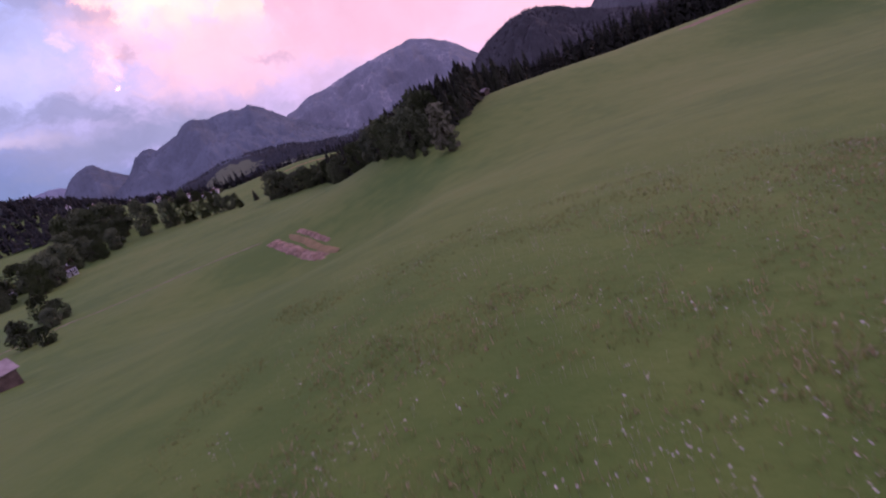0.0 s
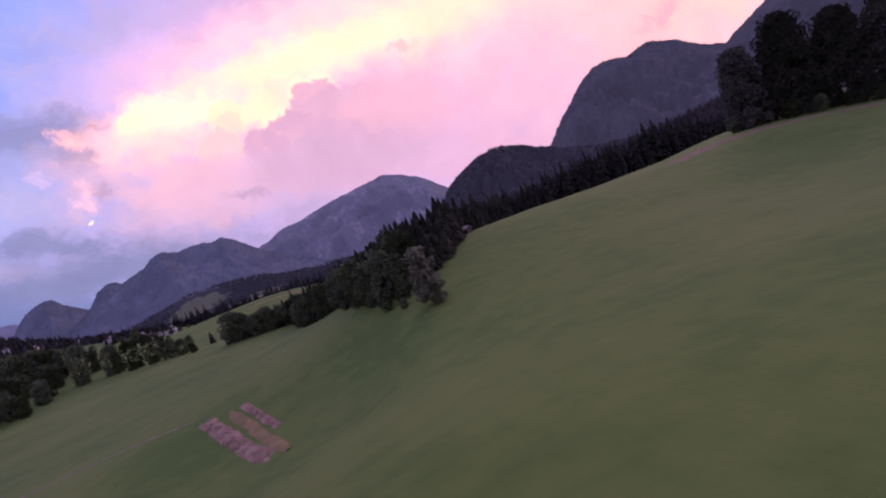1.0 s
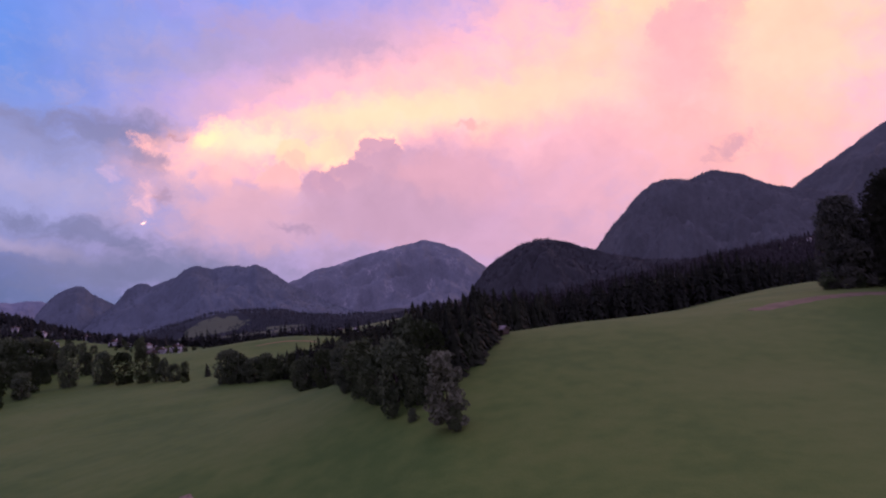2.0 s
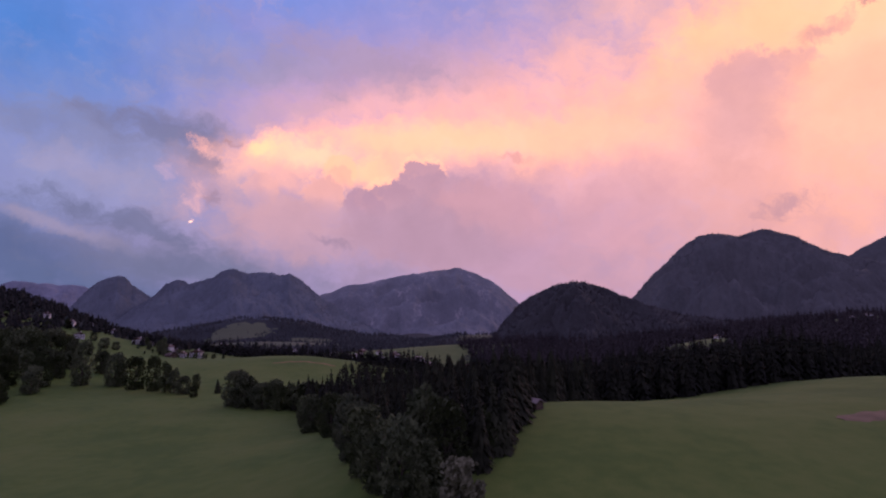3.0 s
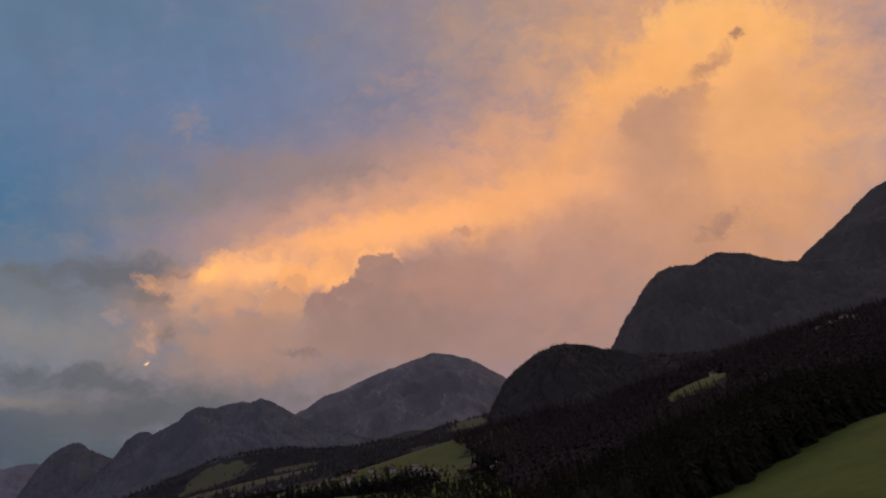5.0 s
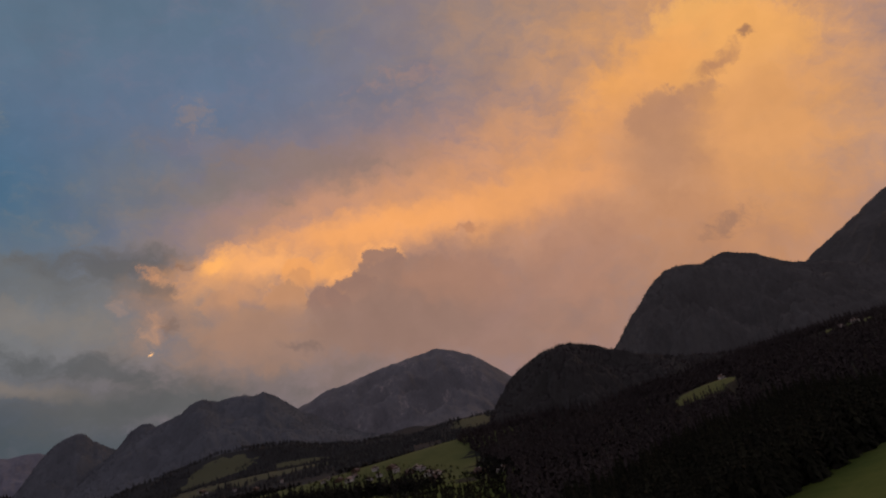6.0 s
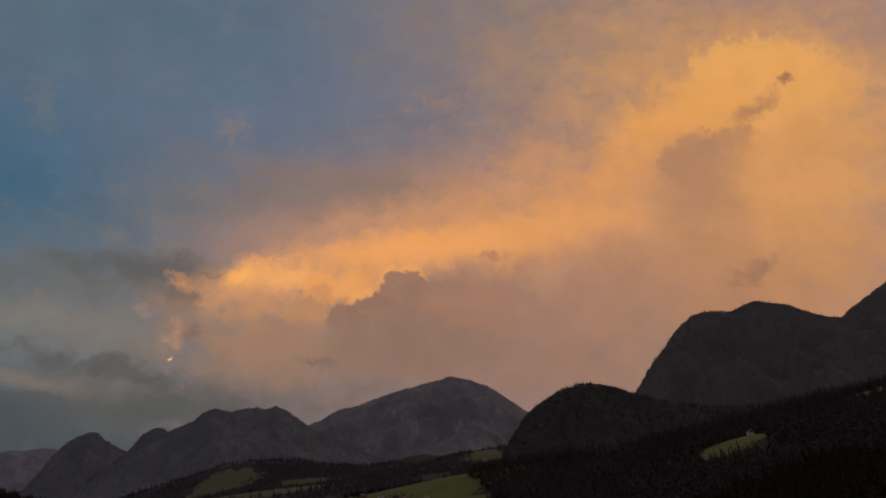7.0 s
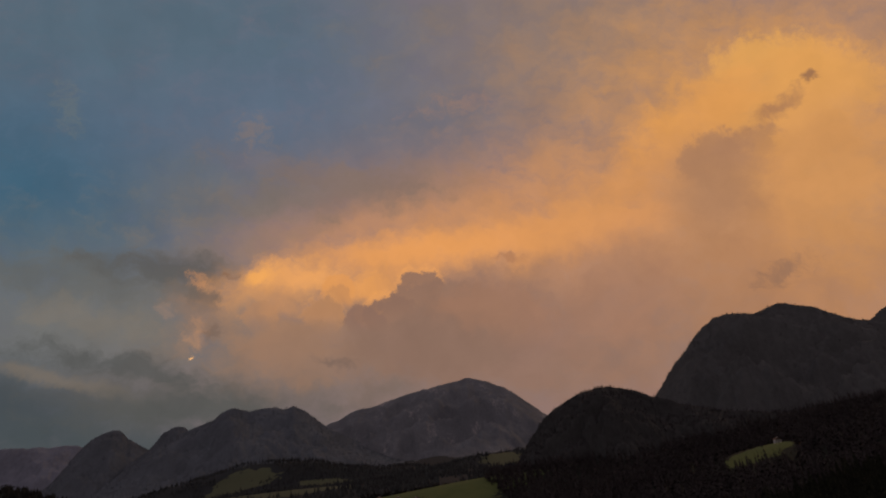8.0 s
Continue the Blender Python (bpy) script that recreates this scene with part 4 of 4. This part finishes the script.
# Trees of the hedge line between the two meadows, the willow and the big trees on the brow.
broad = Planter(BROAD, 6)
for x, y, h, w in ((-241, 423, 30, 13), (-256, 466, 18, 12), (-221, 427, 22, 13), (-215, 424, 19, 8), (-199, 414, 21, 14), (-183, 407, 22, 10), (-171, 398, 19, 11), (-164, 395, 15.5, 9), (-156, 390, 11, 8.5),
                   (-159, 413, 10, 6), (-144, 378, 6.5, 6), (-342, 601, 11, 11.5), (-335, 608, 8.5, 7.5)):
    broad.plant(x, y, w / 9.6, h / w * 0.76, label="upright dark broadleaf tree in the line between two meadows" if h > 10 else "")
for x, y, h, stretch in ((-106, 343, 17, 1.05), (-99, 338, 15, 1.0), (-303, 459, 26, 1.1), (-296, 467, 27, 1.1), (-289, 473, 24, 1.0), (-283, 472, 21, 1.1), (-310, 452, 24, 1.0), (-318, 470, 27, 1.0), (-330, 462, 25, 1.0), (-340, 480, 24, 1.1),
                         (-318, 668, 15, 1.2), (-314, 655, 13, 1.1), (-305, 640, 10, 1.0), (-296, 628, 8, 0.9), (-290, 646, 7, 0.9), (-268, 640, 7, 0.9), (-256, 632, 6, 0.9), (-246, 634, 6, 0.8), (-232, 626, 4, 0.8),
                         (-395, 600, 10, 1), (-430, 640, 12, 1), (-380, 640, 9, 1), (-445, 690, 11, 1), (-350, 690, 10, 1), (-330, 660, 8, 1),
                         (-212, 263, 17, 1.1), (-226, 275, 16, 1.0), (-236, 300, 18, 1.0), (-240, 330, 17, 1.0), (-250, 360, 16, 1.1), (-230, 345, 13, 1.0), (-244, 385, 16, 1.0), (-258, 410, 17, 1.1), (-270, 440, 17, 1.0), (-222, 288, 15, 1.0), (-214, 278, 14, 1.1), (-246, 318, 18, 1.0), (-252, 345, 17, 1.0), (-262, 380, 18, 1.05), (-276, 405, 19, 1.0), (-284, 430, 18, 1.1), (-240, 352, 14, 1.0), (-262, 350, 18, 1.0), (-290, 400, 20, 1.0), (-250, 300, 17, 1.0), (-232, 262, 15, 1.0), (-245, 275, 17, 1.0), (-224, 247, 12, 0.9), (-110, 124, 8, 0.9), (-100, 118, 5, 0.8), (-126, 158, 7, 0.9), (-120, 146, 6, 0.85), (-140, 170, 9, 1.0)):
    broad.plant(x, y, h / 12.0 / stretch ** 0.6, stretch)
for x, y, h in ((0, 150, 12), (-4, 156, 15), (-8, 161, 13), (-12, 170, 15), (-17, 184, 14), (-22, 203, 15), (3, 158, 16), (-27, 226, 13), (10, 170, 10), (-5, 149, 7), (13, 178, 9), (-1, 167, 17), (-33, 236, 15), (-46, 262, 15), (-54, 285, 14), (18, 190, 8)):
    broad.plant(x, y, h / 12.5 * 0.72, 1.2, label="rounded grey-green broadleaf tree before the spruce forest")
for x, y, h in ((9, 163, 13), (12, 170, 14), (15, 178, 15), (17, 184, 13), (19, 190, 16), (21, 196, 15), (14, 171, 12), (18, 199, 17), (5, 164, 15), (22, 201, 13)):
    spruces.plant(x, y, h / 20 * 1.05, 0.95, label="dark spruce on the forest's meadow edge")
for x, y, h in ((-138, 397, 8.5), (-86, 337, 13), (-76, 334, 14), (-70, 330, 15), (-62, 325, 16), (-57, 316, 16)):
    spruces.plant(x, y, h / 20 * 1.35, 0.75, label="dark spruce in the hedge row")
for x, y, h in ((-96, 340, 14), (-92, 334, 13), (-88, 332, 14), (-82, 334, 15), (-79, 330, 13), (-73, 331, 14), (-67, 328, 15), (-64, 321, 15), (-60, 318, 16), (-53, 304, 16)):
    broad.plant(x, y, h / 12.5 * 0.85, 1.1, label="dense dark broadleaf tree in the hedge row")

willow = tree_kind("willow_tree", "grey-green willow with a drooping crown beside the forest", "tree", "", trunk_mesh("trunk", 8.0, 0.3, 6, 71),
                   mesh_of("crown", *leaf_arrays(72, 100, 55, 3.0, 0.32, 12.6, 0.9, 0.34), WILLOW))
willow.matrix_basis = Matrix.Translation((5.2, 136, lie(5.2, 136) - 0.1))
broad.plant(6.0, 134.5, 0.3, 1.1, label="low dark bush at the willow's foot")
broad.plant(-1.0, 143, 0.22, 0.9, label="small dark bush in the meadow")

BIG = [tree_kind("big_lime_tree", "huge dark broadleaf tree on the brow of the meadow", "tree", "trees on the brow",
                 trunk_mesh("trunk", 26.0, 0.8, 8, 80 + k), mesh_of("crown", *leaf_arrays(84 + k, 220, 100, (9.5, 10.5)[k], 0.55, (37, 41)[k], 0.5, 0.3), DEEP_LEAF)) for k in range(2)]
brow = Planter(BIG, 9)
brow.plant(151, 225, 0.84, 1.0, 0)
brow.plant(165, 217, 0.94, 1.0, 1)
brow.plant(180, 210, 0.95, 1.0, 0)
brow.plant(176, 232, 0.9, 1.0, 1)
brow.plant(196, 202, 0.95, 1.0, 1)
for x, y, h in ((143, 225, 9), (149, 219, 7), (158, 213, 8), (166, 209, 8), (174, 205, 7), (183, 202, 8), (192, 197, 8)):
    broad.plant(x, y, h / 12.5, 0.8, label="low bush under the big trees on the brow")


# ---- worn ground, heaps of soil ----
ribbon("track", [(-54, 148), (-66, 150), (-80, 150), (-96, 148), (-112, 142), (-124, 128)], 0.9, TRACK, 0.16, "narrow worn track across the meadow", "track")
ribbon("bare_ground", [(96, 196), (108, 200), (122, 203), (136, 205), (152, 200), (172, 190)], 8.0, EARTH, 0.2, "strip of bare ochre ground on the brow", "bare ground")
ribbon("dry_grass_bank", [(-150, 533), (-138, 543), (-124, 549), (-108, 547), (-96, 540)], 6.0, STRAW, 0.25, "bank of dry straw-coloured grass along the knoll", "bare ground")
ribbon("dry_strip", [(-44, 143), (-34, 126), (-25, 110)], 3.0, STRAW, 0.22, "strip of dry straw-coloured ground between soil mounds", "bare ground")


def heap(line, width, height, seed, label):
    """A long heap of dug soil with lumps, lying on the meadow."""
    (x0, y0), (x1, y1) = line
    d = Vector((x1 - x0, y1 - y0))
    length = d.length
    d.normalize()
    nu, nv = int(length / 0.4), 18
    verts, faces = [], []
    for i in range(nu + 1):
        for j in range(nv + 1):
            u, v = i / nu, j / nv * 2 - 1
            wob = 1 + 0.3 * noise.noise((u * length / 4, seed, 0)) + 0.35 * noise.fractal((u * length / 1.1, seed + (3 if v > 0 else 8), 0), 0.8, 2.0, 3)
            px = x0 + d.x * length * u - d.y * v * width / 2 * wob
            py = y0 + d.y * length * u + d.x * v * width / 2 * wob
            shape = max(0, 1 - v * v) ** 0.8 * min(1, u * 8, (1 - u) * 8)
            lump = 0.6 + 0.9 * noise.fractal((px / 1.1, py / 1.1, seed), 0.7, 2.0, 5)
            verts.append((px, py, lie(px, py) - 0.03 + height * shape * max(lump, 0.25)))
    k = nv + 1
    faces = [(i * k + j, i * k + j + 1, (i + 1) * k + j + 1, (i + 1) * k + j) for i in range(nu) for j in range(nv)]
    return tagged(new("earth_mound", mesh_of("earth_mound", verts, faces, HEAP, True)), label, "mound", "dug soil mounds")


heap(((-50, 144), (-28, 110)), 3.6, 0.7, 3.0, "long mound of reddish dug soil on the meadow")
heap(((-42, 145), (-29, 123)), 2.0, 0.6, 7.0, "lower mound of reddish grey soil beside the dry strip")


# ---- houses ----
def house(w, d, h, wall_mat, roof_mat, label, balcony=True):
    """An alpine house: plastered walls, a timber gable, a wide overhanging roof, windows, a door and a chimney."""
    ob = new("house")
    tagged(ob, label, "house", "village houses")
    rise, over, t = w * 0.26, 0.9, 0.25
    part("wall", box(bmesh.new(), -w / 2, w / 2, -d / 2, d / 2, -2.0, h), wall_mat, ob)
    part("gable", prism(bmesh.new(), [(-w / 2, h + 0.003), (w / 2, h + 0.003), (0, h + rise)], -d / 2 + 0.02, d / 2 - 0.02), TIMBER, ob, "dark timber gable")
    e = w / 2 + over
    drop = rise / (w / 2) * over
    for s in (-1, 1):
        part("roof", prism(bmesh.new(), [(0, h + rise + 0.02), (s * e, h - drop + 0.02), (s * e, h - drop + t), (0, h + rise + t + 0.05)][::s], -d / 2 - over, d / 2 + over), roof_mat, ob)
    part("chimney", box(bmesh.new(), w * 0.12, w * 0.12 + 0.7, d * 0.1, d * 0.1 + 0.7, h + rise * 0.4, h + rise + 1.1), PLASTER, ob)
    n = max(2, int(w / 2.6))
    for level in (0.9, 3.5):
        if level + 1.4 > h:
            continue
        for k in range(n):
            x = (k + 0.5) / n * w - w / 2
            if level < 1 and k == n // 2:
                part("door", box(bmesh.new(), x - 0.5, x + 0.5, -d / 2 - 0.06, -d / 2 + 0.02, 0, 2.1), TIMBER, ob)
                continue
            win = part("window", box(bmesh.new(), x - 0.6, x + 0.6, -d / 2 - 0.05, -d / 2 + 0.02, level, level + 1.3), PAINT, ob)
            part("pane", box(bmesh.new(), x - 0.5, x + 0.5, -d / 2 - 0.07, -d / 2 - 0.03, level + 0.1, level + 1.2), GLASS, win)
    if balcony:
        part("balcony", box(bmesh.new(), -w / 2 + 0.2, w / 2 - 0.2, -d / 2 - 1.1, -d / 2 - 0.08, 2.9, 3.9 - 0.5), TIMBER, ob)
    return ob


HOUSES = [house(11, 12, 5.4, PLASTER, TILE, "white plastered farmhouse with a dark roof in the fields"),
          house(9, 10, 5.0, PLASTER, RED_TILE, "white village house with a reddish roof"),
          house(14, 16, 4.6, TIMBER, TILE, "large dark timber barn with a wide roof", False),
          house(12, 11, 5.6, PLASTER, SHEET, "white village house under a pale grey sheet roof")]
used_houses = set()


def place_house(k, x, y, turn, s=1.0):
    m = Matrix.LocRotScale((x, y, gz(x, y)), Euler((0, 0, radians(turn))), (s, s, s))
    if k in used_houses:
        copy_thing(HOUSES[k], m).scale = (s, s, s)
    else:
        used_houses.add(k)
        HOUSES[k].matrix_basis = m


for k, x, y, turn, s in FARMS:
    place_house(k, x, y, turn, s)
town = random.Random(77)
for x, y in ((-209, 1115), (-178, 1092), (-165, 1015), (-136, 1000), (-213, 1091), (-118, 1077), (-99, 1039), (-120, 998), (-72, 957), (-43, 969), (-32, 963), (-20, 886), (-10, 800), (-28, 893), (-58, 1000), (-150, 1050),
             (32, 741), (40, 725), (62, 683), (-651, 1637), (-630, 1619), (-670, 1652), (-84, 1010), (-190, 1060), (-560, 1440), (-600, 1490), (-520, 1400), (-470, 1480), (-540, 1560), (-640, 1420), (-430, 1530), (720, 1012), (748, 1020), (400, 880)):
    place_house(town.choice((0, 0, 1, 2, 3, 3)), x + town.uniform(-14, 14), y + town.uniform(-14, 14), town.uniform(-35, 35), town.uniform(0.66, 0.9))
gardens = [(x + town.gauss(0, 20), y + town.gauss(0, 20), town.uniform(0.25, 0.5)) for x, y in ((-209, 1105), (-165, 1020), (-125, 1010), (-100, 1040), (-65, 965), (-30, 960), (-20, 890), (-185, 1075), (-640, 1630), (-560, 1460), (10, 760), (20, 720), (-290, 640), (-310, 670), (-395, 620)) for _ in range(18)]
crowd("village_trees", LOW_BROAD, gardens, island_tone(surface("garden_trees", [(0.025, 0.035, 0.016), (0.05, 0.055, 0.025)], 20, 0.9), 0.3), "garden trees between the village houses", "trees", 78)


def hut(name, w, d, h, x, y, turn, wall_mat, roof_mat, label):
    """A small boarded hut with a pitched roof, its boards and roof sheets as separate pieces."""
    ob = new(name)
    tagged(ob, label, "hut")
    rise = w * 0.32
    part("wall", box(bmesh.new(), -w / 2, w / 2, -d / 2, d / 2, -0.6, h), wall_mat, ob)
    part("gable", prism(bmesh.new(), [(-w / 2, h + 0.003), (w / 2, h + 0.003), (0, h + rise)], -d / 2 + 0.02, d / 2 - 0.02), wall_mat, ob)
    e, drop = w / 2 + 0.45, rise / (w / 2) * 0.45
    for s in (-1, 1):
        part("roof", prism(bmesh.new(), [(0, h + rise + 0.02), (s * e, h - drop + 0.02), (s * e, h - drop + 0.14), (0, h + rise + 0.16)][::s], -d / 2 - 0.4, d / 2 + 0.4), roof_mat, ob)
    n = int(w / 0.22)
    for k in range(n):
        bx = -w / 2 + (k + 0.5) * w / n
        part("board", box(bmesh.new(), bx - 0.1, bx + 0.1, -d / 2 - 0.03, -d / 2 + 0.005, -0.3, h + rise * (1 - abs(bx) * 2 / w) - 0.05), TIMBER, ob)
    part("door", box(bmesh.new(), -0.4, 0.4, -d / 2 - 0.06, -d / 2 - 0.02, 0.0, min(1.9, h - 0.05)), wall_mat, ob)
    ob.matrix_basis = pose(x, y, lie(x, y) + 0.1, 0, 0, turn)
    return ob


hut("field_hut", 2.2, 2.6, 1.6, 25.8, 204, 30, TIMBER, SHEET, "small timber hut with a pale reddish roof at the forest edge")
hut("hay_barn", 4.0, 5.5, 2.3, -69, 70, -30, TIMBER, SHEET, "brown timber hay barn with a pale roof beside the track")


# ---- meadow plants ----
def tuft(rnd, x, y, blades, size):
    z = lie(x, y) - 0.02
    v, f = [], []
    for _ in range(blades):
        a, lean = rnd.uniform(0, 6.28), rnd.uniform(0.2, 0.9)
        h, w = size * rnd.uniform(0.5, 1.2), size * rnd.uniform(0.04, 0.09)
        c, s = math.cos(a), math.sin(a)
        bx, by = x + rnd.gauss(0, size * 0.3), y + rnd.gauss(0, size * 0.3)
        o = len(v)
        v += [(bx - s * w, by + c * w, z), (bx + s * w, by - c * w, z), (bx + c * lean * h * 0.45 - s * w * 0.7, by + s * lean * h * 0.45 + c * w * 0.7, z + h * 0.7),
              (bx + c * lean * h * 0.45 + s * w * 0.7, by + s * lean * h * 0.45 - c * w * 0.7, z + h * 0.7), (bx + c * lean * h, by + s * lean * h, z + h)]
        f += [(o, o + 1, o + 3), (o, o + 3, o + 2), (o + 2, o + 3, o + 4)]
    return v, f


def meadow(name, count, area, blades, size, mat, label, seed):
    """Uneven patches of tufts over an area, thinner towards its far side."""
    rnd = random.Random(seed)
    vs, fs = [], []
    while count:
        x, y = rnd.uniform(area[0], area[1]), area[2] + (area[3] - area[2]) * rnd.random() ** 1.5
        if rnd.random() > 0.5 + 1.1 * smooth_noise(x, y, 4, 3, 4.0):
            continue
        v, f = tuft(rnd, x, y, blades, size * rnd.uniform(0.5, 1.4))
        fs += [tuple(i + len(vs) for i in t) for t in f]
        vs += v
        count -= 1
    return tagged(new(name, mesh_of(name, vs, fs, mat)), label, "grass", kind="stuff")


meadow("meadow_grass", 13000, (-12, 22, 4, 36), 4, 0.13, BLADE, "uneven tufts of green meadow grass", 91)
meadow("dry_grass", 3200, (-6, 22, 4, 26), 3, 0.17, DRY_BLADE, "taller brownish grass stalks gone to seed", 92)


def umbels(count, area, seed):
    """Pale flower heads, slightly domed and tilted, on thin stalks over the grass, in loose drifts."""
    rnd = random.Random(seed)
    vs, fs = [], []
    while count:
        x, y = rnd.uniform(area[0], area[1]), area[2] + (area[3] - area[2]) * rnd.random() ** 1.4
        if rnd.random() > 0.22 + 1.7 * smooth_noise(x, y, 2.2, 3, 9.0) + 0.02 * (x - 4):
            continue
        z, r = lie(x, y) + rnd.uniform(0.16, 0.34), 0.008 + 0.032 * rnd.random() ** 2
        tx, ty, o = rnd.uniform(-0.4, 0.4), rnd.uniform(-0.4, 0.4), len(vs)
        for k in range(6):
            c, q = math.cos(k * 1.0472), math.sin(k * 1.0472)
            d = r * rnd.uniform(0.65, 1.1)
            vs.append((x + c * d, y + q * d, z + d * (c * tx + q * ty)))
        vs += [(x, y, z + r * 0.35), (x + 0.004, y, z - 0.3), (x - 0.004, y, z - 0.3)]
        fs += [(o + k, o + (k + 1) % 6, o + 6) for k in range(6)] + [(o + 6, o + 7, o + 8)]
        count -= 1
    return tagged(new("flower_heads", mesh_of("flower_heads", vs, fs, SEED)), "pale flower and seed heads scattered in the grass", "flowers", kind="stuff")


umbels(5200, (-9, 24, 3, 42), 93)
